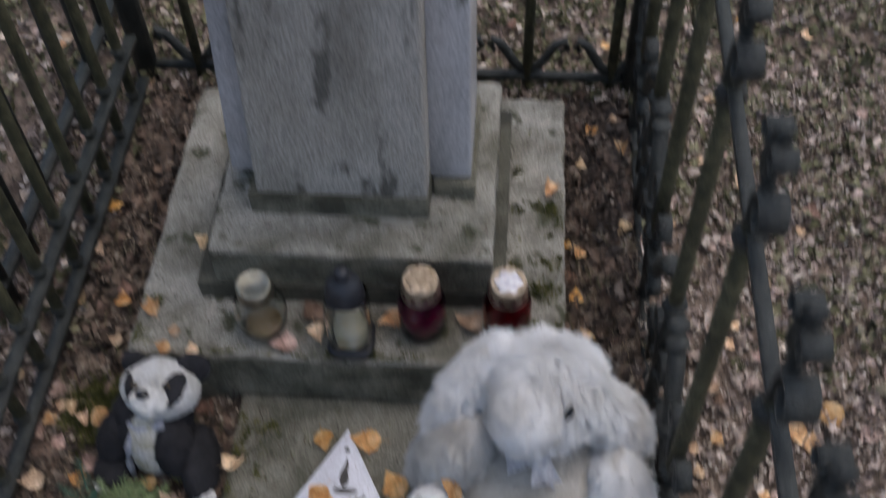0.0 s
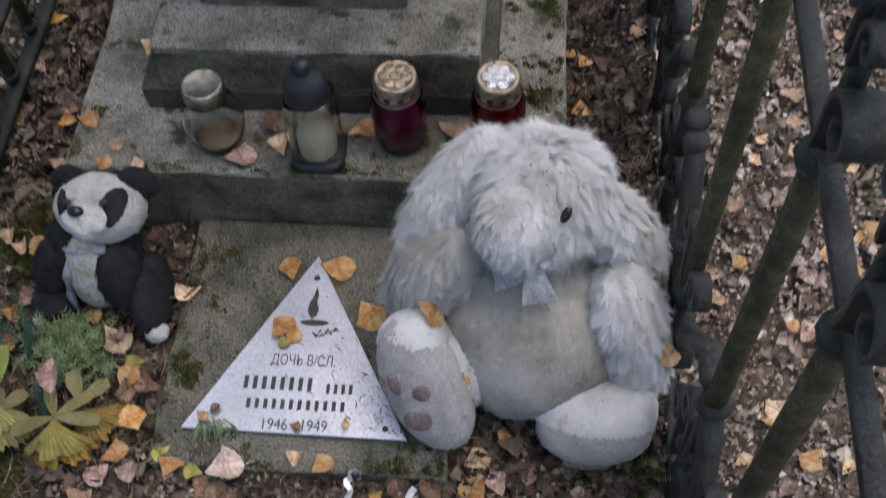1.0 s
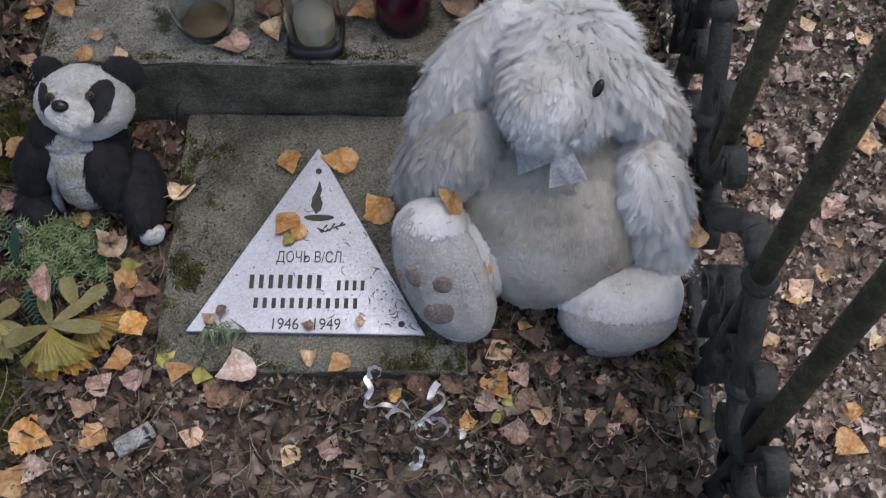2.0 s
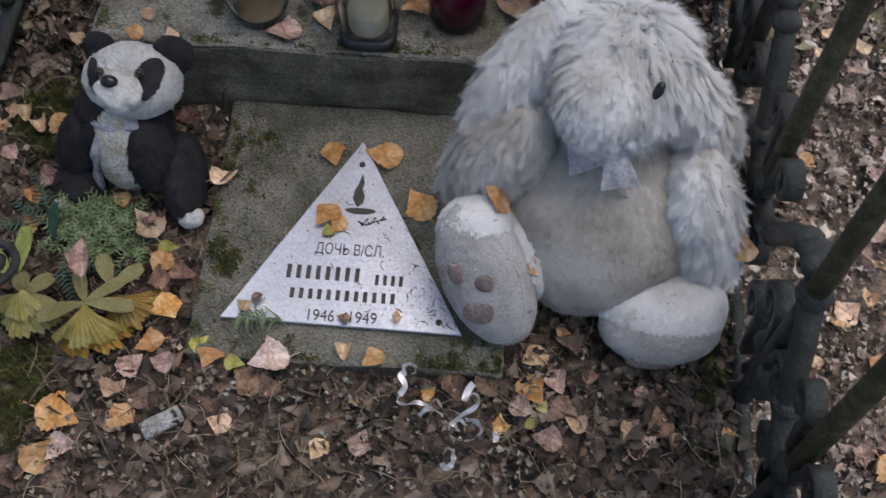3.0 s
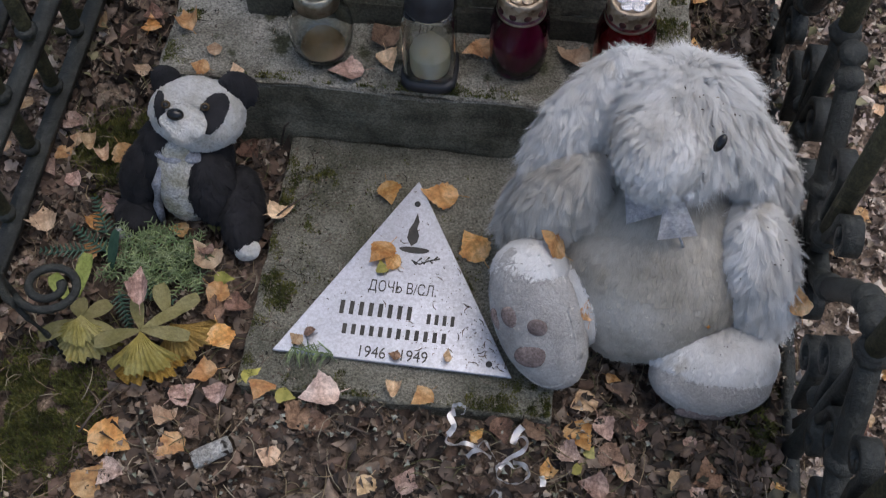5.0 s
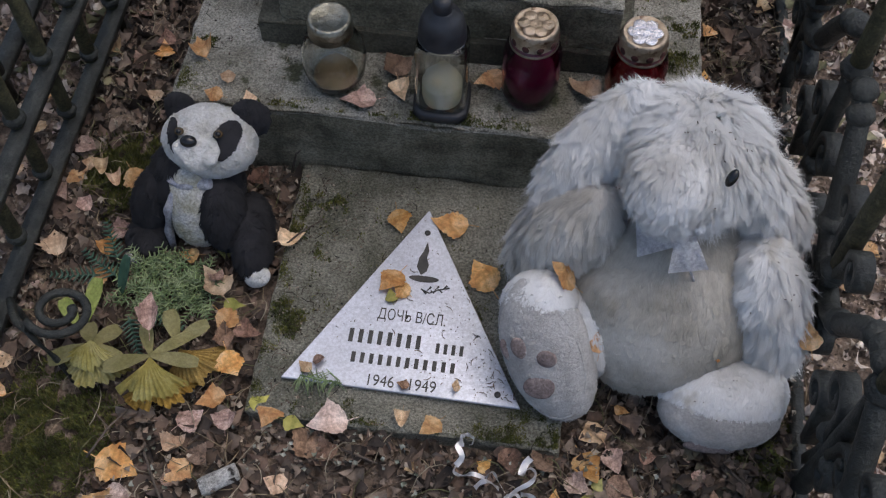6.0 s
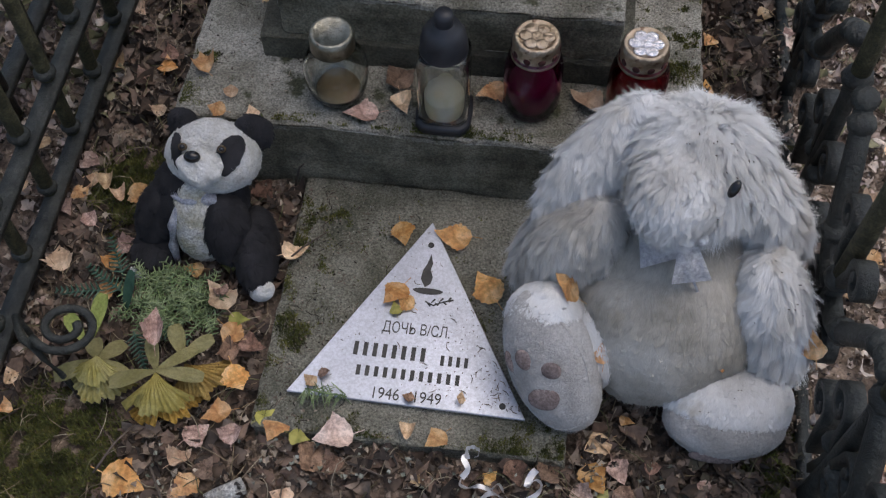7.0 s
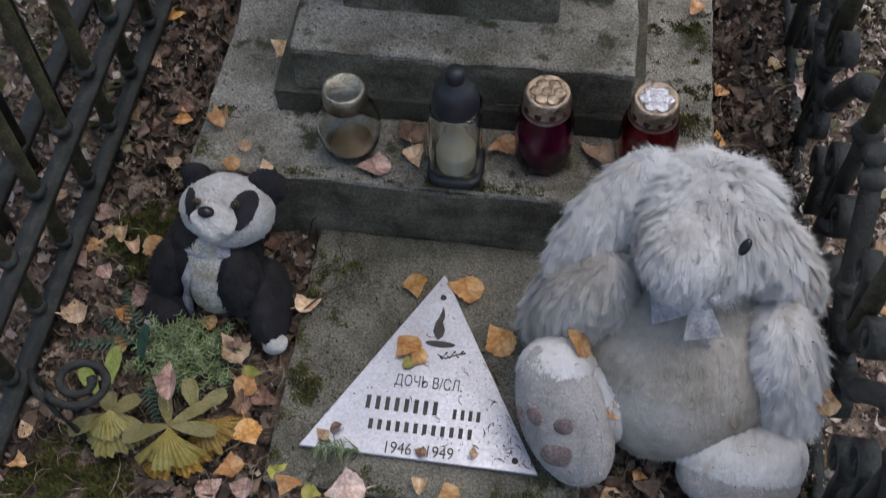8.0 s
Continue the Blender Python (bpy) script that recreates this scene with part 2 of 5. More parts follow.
PETAL = material("khaki_fabric_petal", [(0.194, 0.177, 0.0666), (0.237, 0.215, 0.0926), (0.272, 0.251, 0.118)], 45, 0.85, 0.4, 300, (0.4, 0.34, 0.14), 0.7, 60, spread=0.1, see_through=0.15, grain=0.12)
OLIVEFRILL = material("olive_yellow_frill", [(0.312, 0.257, 0.0624), (0.39, 0.335, 0.101), (0.468, 0.413, 0.156)], 40, 0.85, 0.4, 300, (0.4, 0.27, 0.07), 0.66, 50, see_through=0.15, grain=0.12)
FRILL = material("yellow_fabric_frill", [(0.318, 0.273, 0.07), (0.395, 0.35, 0.127), (0.458, 0.42, 0.204)], 40, 0.85, 0.4, 300, (0.5, 0.34, 0.1), 0.66, 50, spread=0.12, see_through=0.15, grain=0.12)
OCHRE = material("ochre_fabric_petal", [(0.324, 0.198, 0.045), (0.45, 0.297, 0.072)], 60, 0.85, 0.6, 260, spread=0.2, see_through=0.2, grain=0.2)
BLADE = material("light_green_plastic_blade", [(0.16, 0.2, 0.04), (0.26, 0.3, 0.08)], 60, 0.7, 0.3, 200, grain=0.2)
FERN = material("green_plastic_foliage", [(0.085, 0.125, 0.05), (0.15, 0.205, 0.09), (0.23, 0.29, 0.145)], 70, 0.7, 0.1, 200, spread=0.35, island=True)
DARKFERN = material("dark_green_plastic_leaf", [(0.02, 0.06, 0.04), (0.05, 0.11, 0.07)], 70, 0.5, 0.1, 200)
BARK = material("white_birch_bark", [(0.4, 0.39, 0.36), (0.62, 0.61, 0.58), (0.74, 0.73, 0.7)], 60, 0.85, 1.0, 240, (0.04, 0.035, 0.03), 0.56, 90, grain=0.3)


# ---------------------------------------------------------------- mesh helpers
def empty(name, at=(0, 0, 0)):
    ob = new(name)
    ob.location = at
    ob.empty_display_size = 0.02
    return ob


def part(name, bm, mat, parent=None, label="", smooth=True):
    """Links a bmesh as one mesh object, in its parent's space."""
    me = bpy.data.meshes.new(name)
    for f in bm.faces:
        f.smooth = smooth
    bm.to_mesh(me)
    bm.free()
    for m in (mat if isinstance(mat, (list, tuple)) else [mat]):
        me.materials.append(m)
    ob = new(name, me)
    ob.parent = parent
    if label:
        ob["label"] = label
    return ob


def box(x0, x1, y0, y1, z0, z1, bevel=0.0, rough=0.0, cuts=0, seed=0):
    bm = bmesh.new()
    bmesh.ops.create_cube(bm, size=1.0)
    for v in bm.verts:
        v.co = Vector(((x0 + x1) / 2 + v.co.x * (x1 - x0), (y0 + y1) / 2 + v.co.y * (y1 - y0), (z0 + z1) / 2 + v.co.z * (z1 - z0)))
    if cuts:
        bmesh.ops.subdivide_edges(bm, edges=bm.edges[:], cuts=cuts, use_grid_fill=True)
    if bevel:
        sharp = [e for e in bm.edges if len(e.link_faces) == 2 and e.calc_face_angle(0) > 0.5]
        bmesh.ops.bevel(bm, geom=sharp, offset=bevel, segments=2, affect="EDGES", profile=0.6)
    if rough:
        for v in bm.verts:
            v.co += (noise.noise_vector(v.co * 23 + Vector((seed, 0, 0))) * 0.6 + noise.noise_vector(v.co * 90 + Vector((seed, 5, 0))) * 0.6) * rough
    return bm


def sweep(pts, radii, n=8, flat=None, bm=None, cap=True):
    """A tube along points; flat=(across, thick) makes a bar of that section, its width along x."""
    bm = bm or bmesh.new()
    rings = []
    pts = [Vector(p) for p in pts]
    up = Vector((0, 0, 1))
    for i, p in enumerate(pts):
        d = (pts[min(i + 1, len(pts) - 1)] - pts[max(i - 1, 0)]).normalized()
        if flat:
            a = Vector((1, 0, 0))
            b = d.cross(a).normalized()
            w, t = flat
            s = radii if isinstance(radii, (int, float)) else radii[i]
            ring = [p + a * w * sx * 0.5 + b * t * s * sy * 0.5 for sx, sy in ((-1, -1), (1, -1), (1, 1), (-1, 1))]
        else:
            a = d.orthogonal().normalized() if abs(d.z) > 0.95 else d.cross(up).normalized()
            if abs(d.z) > 0.95:
                a = d.cross(Vector((0, 1, 0))).normalized()
            b = d.cross(a).normalized()
            r = radii if isinstance(radii, (int, float)) else radii[i]
            ring = [p + (a * math.cos(k * math.tau / n) + b * math.sin(k * math.tau / n)) * r for k in range(n)]
        rings.append([bm.verts.new(v) for v in ring])
    for q, r in zip(rings, rings[1:]):
        for k in range(len(q)):
            bm.faces.new((q[k], q[(k + 1) % len(q)], r[(k + 1) % len(q)], r[k]))
    if cap:
        bm.faces.new(rings[0][::-1])
        bm.faces.new(rings[-1])
    return bm


def lathe(profile, n=32, flute=0.0, square=0.0):
    """Turns (radius, height) pairs round z; square pulls the section towards a rounded square."""
    bm = bmesh.new()
    rings = []
    for r, z in profile:
        ring = []
        for k in range(n):
            a = k * math.tau / n
            q = r
            if square:
                c = max(abs(math.cos(a)), abs(math.sin(a)))
                q = r * (1 + square * (min(1 / c, 1.22) - 1))
            ring.append(bm.verts.new((q * math.cos(a), q * math.sin(a), z)))
        rings.append(ring)
    for q, r in zip(rings, rings[1:]):
        for k in range(n):
            bm.faces.new((q[k], q[(k + 1) % n], r[(k + 1) % n], r[k]))
    if profile[0][0] > 1e-4:
        bm.faces.new(rings[0][::-1])
    if profile[-1][0] > 1e-4:
        bm.faces.new(rings[-1])
    return bm


def blob(at, radii, turn=(0, 0, 0), lumps=0.04, freq=18.0, deep=4, bm=None, squeeze=None, seed=0.0):
    """A stuffed form: an ellipsoid with soft lumps."""
    bm = bm or bmesh.new()
    made = bmesh.ops.create_icosphere(bm, subdivisions=deep, radius=1.0)["verts"]
    m = pose(*at, *turn)
    for v in made:
        p = v.co.copy()
        if squeeze:
            p = squeeze(p)
        p = Vector((p.x * radii[0], p.y * radii[1], p.z * radii[2]))
        p *= 1 + lumps * noise.noise(p * freq + Vector((seed, 3.1, 0)))
        v.co = m @ p
    return bm


def furred(name, bm, mat, parent, count, length, width, comb, jitter=0.4, lift=0.5, label="", seed=1, bare=None):
    """A stuffed form with its pile: blades rooted on the surface, combed along comb(place)."""
    bmesh.ops.triangulate(bm, faces=bm.faces[:])
    bm.normal_update()
    rng = np.random.default_rng(seed)
    tri = np.array([[v.co[:] for v in f.verts] for f in bm.faces])
    base_v = [v.co[:] for v in bm.verts]
    bm.verts.index_update()
    base_f = [[v.index for v in f.verts] for f in bm.faces]
    nrm = np.cross(tri[:, 1] - tri[:, 0], tri[:, 2] - tri[:, 0])
    area = np.linalg.norm(nrm, axis=1)
    nrm = nrm / (area[:, None] + 1e-12)
    pick = rng.choice(len(tri), count, p=area / area.sum())
    u, v = rng.random(count), rng.random(count)
    flip = u + v > 1
    u[flip], v[flip] = 1 - u[flip], 1 - v[flip]
    t = tri[pick]
    root = t[:, 0] + u[:, None] * (t[:, 1] - t[:, 0]) + v[:, None] * (t[:, 2] - t[:, 0])
    n = nrm[pick]
    c = comb(root)
    c = c / (np.linalg.norm(c, axis=1)[:, None] + 1e-9)
    sway = np.array([noise.noise_vector(Vector(p) * 45)[:] for p in root]) * jitter * 1.1
    d = c + sway + rng.normal(0, jitter * 0.4, (count, 3))
    d = d - n * np.sum(d * n, axis=1)[:, None] * 0.9
    d = d / (np.linalg.norm(d, axis=1)[:, None] + 1e-9)
    L = length * rng.uniform(0.55, 1.25, count)[:, None]
    if bare is not None:
        L = L * bare(root)[:, None]
    side = np.cross(d, n)
    side = side / (np.linalg.norm(side, axis=1)[:, None] + 1e-9) * width * rng.uniform(0.6, 1.3, count)[:, None]
    mid = root + (d * 0.62 + n * lift) * L * 0.55
    tip = root + (d * 1.0 + n * lift * 0.9 - np.array([0, 0, 0.12])) * L
    tufts = max(30, count // 24)
    lead = rng.choice(count, tufts, replace=False)
    near = np.empty(count, int)
    for a in range(0, count, 4000):
        q = root[a:a + 4000]
        near[a:a + 4000] = np.argmin((q ** 2).sum(1)[:, None] + (root[lead] ** 2).sum(1)[None] - 2 * q @ root[lead].T, axis=1)
    to = tip[lead][near]
    wild = rng.normal(0, jitter * 0.45, (tufts, 3))[near] * L
    tip = tip + (to + wild - tip) * 0.6
    mid = mid + (to - mid) * 0.16
    vs = np.stack([root - side, root + side, mid + side * 0.75, mid - side * 0.75, tip], 1).reshape(-1, 3)
    k = len(base_v) + 5 * np.arange(count)
    fs = base_f + [[a, a + 1, a + 2, a + 3] for a in k.tolist()] + [[a + 3, a + 2, a + 4] for a in k.tolist()]
    bm.free()
    me = bpy.data.meshes.new(name)
    me.from_pydata(base_v + vs.tolist(), [], fs)
    me.polygons.foreach_set("use_smooth", [True] * len(me.polygons))
    me.materials.append(mat)
    ob = new(name, me)
    ob.parent = parent
    if label:
        ob["label"] = label
    return ob


# ---------------------------------------------------------------- ground
def ground_height(x, y):
    h = 0.012 * noise.noise(Vector((x * 2.2, y * 2.2, 1.7))) + 0.006 * noise.noise(Vector((x * 9, y * 9, 4.2)))
    h += 0.15 * noise.noise(Vector((x * 0.12, y * 0.12, 0.0))) * min(1.0, max(0.0, (abs(x) + abs(y) - 3) / 20))
    return h


def make_ground():
    bm = bmesh.new()
    ax = [-400, -120, -40, -16, -8, -4, -2.4] + [-1.6 + 0.04 * i for i in range(81)] + [2.4, 4, 8, 16, 40, 120, 400]
    grid = [[bm.verts.new((x, y, ground_height(x, y))) for x in ax] for y in ax]
    for j in range(len(ax) - 1):
        for i in range(len(ax) - 1):
            bm.faces.new((grid[j][i], grid[j][i + 1], grid[j + 1][i + 1], grid[j + 1][i]))
    return tagged(part("ground", bm, EARTH), "dark earth under fallen leaves", "ground", kind="structure")


make_ground()


# ---------------------------------------------------------------- grave
ZS = 0.123   # top of the slab
ZB = 0.2225  # top of the base block
ZP = 0.026   # top of the low pad


def make_grave():
    pad = tagged(empty("grave_pad"), "low mossy grey concrete pad with pebbly surface", "grave pad")
    part("slab", box(-0.154, 0.166, -0.314, -0.002, -0.05, ZP, 0.004, 0.0035, 24), PADSTONE, pad)
    mon = tagged(empty("gravestone"), "weathered grey concrete gravestone on a stepped base", "gravestone")
    part("step", box(-0.294, 0.281, 0.0, 0.49, -0.05, ZS, 0.006, 0.004, 36), [CONCRETE, DARKCONCRETE], mon, "grey lichen-spotted concrete step with a darker front")
    step = mon.children[0]
    # front faces take the darker concrete, up to a wavy line below the top
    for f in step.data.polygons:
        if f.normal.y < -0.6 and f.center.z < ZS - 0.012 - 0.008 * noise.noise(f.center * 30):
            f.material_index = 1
    # lower course, slightly wider than the block and much darker
    part("foot", box(-0.212, 0.2, 0.0905, 0.43, ZS - 0.01, 0.158, 0.003, 0.002, 20, 4), DARKERCONCRETE, mon, "low dark lower course of the base")
    base = part("base", box(-0.1866, 0.183, 0.0955, 0.42, 0.156, ZB, 0.004, 0.003, 30, 5), [CONCRETE, DARKCONCRETE], mon, "rough concrete base block with a darker front")
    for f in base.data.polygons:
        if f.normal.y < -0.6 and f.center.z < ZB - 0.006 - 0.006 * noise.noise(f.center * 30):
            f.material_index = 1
    part("plinth", box(-0.139, 0.097, 0.161, 0.3, ZB - 0.005, 0.257, 0.003, 0.0015, 16, 3), DARKCONCRETE, mon, "narrow dark plinth strip")
    part("pillar_foot", box(0.1, 0.156, 0.2, 0.37, ZB - 0.005, 0.246, 0.003, 0.0015, 8, 6), DARKCONCRETE, mon, "dark worn foot of the pillar")

    def taper(bm, cx, z0, k):
        for v in bm.verts:
            v.co.x = cx + (v.co.x - cx) * (1 - k * (v.co.z - z0)) + 0.03 * (v.co.z - z0)
        return bm

    part("panel", taper(box(-0.128, 0.096, 0.165, 0.215, 0.2585, 0.95, 0.004, 0.001, 12, 9), -0.015, 0.26, 0.2), STONE, mon, "plain grey stone front panel")
    part("pillar", taper(box(-0.172, 0.15, 0.213, 0.36, 0.2465, 1.0, 0.004, 0.001, 12, 11), -0.012, 0.24, 0.2), POLISHED, mon, "smooth grey stone pillar")


make_grave()


# ---------------------------------------------------------------- fences
def bead(bm, at, r, h):
    made = bmesh.ops.create_uvsphere(bm, u_segments=10, v_segments=6, radius=1.0)["verts"]
    for v in made:
        v.co = Vector((at[0] + v.co.x * r, at[1] + v.co.y * r, at[2] + v.co.z * h))


def spiral(cy, cz, r0, turns, start, hand, n=22):
    out = []
    for i in range(n + 1):
        f = i / n
        a = start + hand * f * turns * math.tau
        r = r0 * (1 - 0.72 * f)
        out.append((0, cy + r * math.cos(a), cz + r * math.sin(a)))
    return out


def one_bead(at, r, h):
    bm = bmesh.new()
    bead(bm, at, r, h)
    return bm


def crest(f, bar, y, k=1.0, sides=(-1, 1)):
    """The open C-scrolls of flat strip over the top rail, and a finial."""
    for s in sides:
        pts = [(0, y + s * 0.004, 0.622), (0, y + s * 0.008 * k, 0.64)] + spiral(y + s * 0.036 * k, 0.664, 0.028 * k, 1.05, math.radians(180 if s > 0 else 0), -s)
        part("scroll", sweep(pts, 1, flat=(0.024, 0.0045)), IRON, f)
    for s in (-1, 1):
        pts = [(0, y + s * 0.004, 0.69), (0, y + s * 0.008 * k, 0.702)] + spiral(y + s * 0.023 * k, 0.716, 0.016 * k, 1.0, math.radians(180 if s > 0 else 0), -s)
        part("scroll", sweep(pts, 1, flat=(0.02, 0.0045)), IRON, f)
    fin = part("finial", sweep([(0, y, 0.615), (0, y, 0.66), (0, y, 0.7), (0, y, 0.735)], [0.008, 0.007, 0.0065, 0.003], 10), IRON, bar)
    part("knob", one_bead((0, y, 0.735), 0.0095, 0.009), IRON, fin)


def make_fence_right():
    x = 0.404
    f = tagged(empty("iron_fence", (x, 0, 0)), "low ornate wrought-iron fence with scrollwork, worn dark green paint", "fence")
    ys = (-0.71, -0.57, -0.43, -0.315, -0.15, 0.022, 0.2, 0.37, 0.54)
    y0, y1 = ys[0] - 0.07, ys[-1] + 0.07
    part("rail", sweep([(0, y0, 0.014), (0, y1, 0.014)], 0.008, 10), IRON, f)
    part("rail", sweep([(0, y0, 0.615), (0, y1, 0.615)], 1, flat=(0.012, 0.009)), IRON, f)
    for i, y in enumerate(ys):
        even = i % 2 == 0
        foot = 0.16 if even else 0.25
        bar = part("bar", sweep([(0, y, foot), (0, y, 0.3), (0, y, 0.45), (0, y, 0.62)], 0.0098, 12), BARIRON, f)
        part("stem", sweep([(0, y, -0.05), (0, y, 0.06), (0, y, foot - 0.03), (0, y, foot + 0.01)], [0.011, 0.01, 0.009, 0.013], 10), IRON, bar)
        part("collar", one_bead((0, y, foot), 0.0165, 0.01), IRON, bar)
        part("collar", one_bead((0, y, 0.605), 0.0165, 0.013), IRON, bar)
        if even:
            for s in (-1, 1):
                arm = part("scroll_arm", sweep([(0, y + s * d, z) for d, z in ((0.004, 0.13), (0.03, 0.132), (0.052, 0.15), (0.07, 0.18), (0.09, 0.215), (0.112, 0.245), (0.135, 0.262))],
                                               [0.0105, 0.011, 0.0115, 0.0115, 0.0115, 0.0105, 0.009], 10), IRON, f)
                part("ring", one_bead((0, y + s * 0.056, 0.158), 0.0155, 0.011), IRON, arm)
                part("knob", one_bead((0, y + s * 0.116, 0.25), 0.0145, 0.012), IRON, arm)
                part("knob", one_bead((0, y + s * 0.134, 0.264), 0.0145, 0.012), IRON, arm)
                pts = [(0, y + s * 0.01, 0.075), (0, y + s * 0.02, 0.1)] + spiral(y + s * 0.04, 0.1, 0.022, 1.15, math.radians(180 if s > 0 else 0), -s)
                part("scroll", sweep(pts, 1, flat=(0.017, 0.009)), IRON, f)
                pts = [(0, y + s * 0.012, 0.17), (0, y + s * 0.02, 0.2)] + spiral(y + s * 0.038, 0.215, 0.019, 1.15, math.radians(180 if s > 0 else 0), -s)
                part("scroll", sweep(pts, 1, flat=(0.017, 0.009)), IRON, f)
                pts = [(0, y + s * 0.13, 0.05), (0, y + s * 0.122, 0.09)] + spiral(y + s * 0.1, 0.1, 0.022, 1.15, math.radians(0 if s > 0 else 180), s)
                part("scroll", sweep(pts, 1, flat=(0.017, 0.009)), IRON, f)
        else:
            for s in (-1, 1):
                for z0, r in ((0.15, 0.023),):
                    pts = [(0, y + s * 0.008, z0 - 0.03), (0, y + s * 0.014, z0)] + spiral(y + s * (0.014 + r), z0 + 0.006, r, 1.2, math.radians(180 if s > 0 else 0), -s)
                    part("scroll", sweep(pts, 1, flat=(0.017, 0.009)), IRON, f)
                part("knob", one_bead((0, y + s * 0.016, 0.115), 0.0135, 0.011), IRON, f)
        crest(f, bar, y, 0.8, (-1,))
    return f


def make_fence_left():
    x, gap = -0.442, 0.088
    f = tagged(empty("iron_fence", (x, 0, 0)), "low iron fence with double lower rail, worn dark green paint", "fence")
    ys = [-0.065 + gap * i for i in range(-7, 8)]
    y0, y1 = ys[0] - 0.05, ys[-1] + 0.05
    for z in (0.03, 0.125, 0.62):
        part("rail", sweep([(0.006, y0, z), (0.006, y1, z)], 1, flat=(0.019, 0.011)), IRON, f)
    for y in ys:
        bar = part("bar", sweep([(0, y, -0.05), (0, y, 0.2), (0, y, 0.4), (0, y, 0.62)], 0.0085, 10), BARIRON, f)
        for z, r in ((0.045, 0.012), (0.14, 0.013), (0.605, 0.013)):
            part("collar", one_bead((0, y, z), r, r * 0.7), IRON, bar)
        crest(f, bar, y, 0.7)
    return f


def make_fence_back():
    f = tagged(empty("iron_fence", (0, 0.64, 0)), "low dark iron fence behind the gravestone", "fence")
    for z in (0.03, 0.615):
        part("rail", sweep([(-0.44, 0, z), (0, 0, z), (0.4, 0, z)], 0.009, 8), IRON, f)
    for x in (-0.442, 0.404):
        part("post", sweep([(x, 0, -0.05), (x, 0, 0.3), (x, 0, 0.78)], 0.02, 12), IRON, f)
    for i in range(6):
        x = -0.347 + i * 0.1425
        bar = part("bar", sweep([(x, 0, -0.05), (x, 0, 0.3), (x, 0, 0.7)], 0.0085, 10), BARIRON, f)
        for s in (-1, 1):
            part("scroll", sweep([(x, 0, 0.04), (x + s * 0.02, 0, 0.055), (x + s * 0.045, 0, 0.1), (x + s * 0.06, 0, 0.11), (x + s * 0.064, 0, 0.095), (x + s * 0.055, 0, 0.085)],
                                 [0.007, 0.009, 0.008, 0.007, 0.006, 0.005], 8), IRON, bar)
    return f


make_fence_right()
make_fence_left()
make_fence_back()


def make_fence_neighbour():
    """The next plot's fence, standing close behind the left one."""
    f = tagged(empty("iron_fence", (-0.535, 0.25, 0)), "dark iron fence of the neighbouring plot, close behind", "fence")
    for z in (0.05, 0.6):
        part("rail", sweep([(0, -0.4, z), (0, 0.6, z)], 1, flat=(0.02, 0.012)), IRON, f)
    for i in range(11):
        bar = part("bar", sweep([(0, -0.38 + 0.094 * i, -0.05), (0, -0.38 + 0.094 * i, 0.3), (0, -0.38 + 0.094 * i, 0.66)], 0.0095, 10), IRON, f)
        part("collar", one_bead((0, -0.38 + 0.094 * i, 0.6), 0.015, 0.012), IRON, bar)
    for y in (0.62,):
        part("post", sweep([(0, y, -0.05), (0, y, 0.4), (0, y, 0.8)], 0.02, 12), IRON, f)


make_fence_neighbour()


# ---------------------------------------------------------------- candle jars on the step
def make_round_lantern(at):
    j = tagged(empty("grave_candle", at), "empty round clear glass grave candle with dull gold lid", "grave candle", "grave candles")
    body = part("jar", lathe([(0.024, 0.0), (0.028, 0.002), (0.033, 0.018), (0.0355, 0.036), (0.034, 0.052), (0.027, 0.068), (0.021, 0.073), (0.021, 0.082), (0.0192, 0.082),
                              (0.0194, 0.073), (0.0252, 0.066), (0.032, 0.051), (0.0333, 0.036), (0.031, 0.019), (0.026, 0.006), (0.001, 0.005)], 48, flute=0.02), CLEAR, j)
    part("wax", lathe([(0.0235, 0.0062), (0.0255, 0.0075), (0.024, 0.0088), (0.001, 0.0082)], 24), OLDWAX, body, "yellowed wax dregs")
    part("lid", lathe([(0.0225, 0.074), (0.0238, 0.075), (0.0238, 0.09), (0.0225, 0.0955), (0.0205, 0.0968), (0.0185, 0.0952), (0.001, 0.0948)]), OLDLID, j, "tarnished dull gold lid")
    return j


def make_black_lantern(at):
    j = tagged(empty("grave_candle", at), "square clear glass grave candle under black plastic cap", "grave candle", "grave candles")
    jar = part("jar", lathe([(0.025, 0.0), (0.027, 0.003), (0.0275, 0.02), (0.0275, 0.094), (0.0255, 0.103), (0.022, 0.106), (0.02, 0.106), (0.0235, 0.101), (0.0255, 0.093),
                             (0.0255, 0.02), (0.0245, 0.008), (0.001, 0.007)], 40, square=0.8), CLEAR, j)
    part("candle", lathe([(0.0225, 0.0135), (0.023, 0.017), (0.023, 0.037), (0.0215, 0.04), (0.001, 0.039)], 28), WAX, jar, "pale candle insert")
    part("base", lathe([(0.0275, -0.001), (0.0305, 0.001), (0.0305, 0.009), (0.0285, 0.012), (0.001, 0.012)], 40, square=0.8), CAPBLACK, j, "dark dirty base")
    cap = part("cap", lathe([(0.0235, 0.103), (0.025, 0.1045), (0.025, 0.1075), (0.024, 0.109), (0.0242, 0.118), (0.0222, 0.128), (0.0175, 0.137), (0.0112, 0.1405), (0.011, 0.142), (0.001, 0.142)]), CAPBLACK, j, "black domed cap")
    part("knob", lathe([(0.0095, 0.141), (0.01, 0.143), (0.01, 0.152), (0.008, 0.157), (0.001, 0.158)], 24), CAPBLACK, cap)
    return j


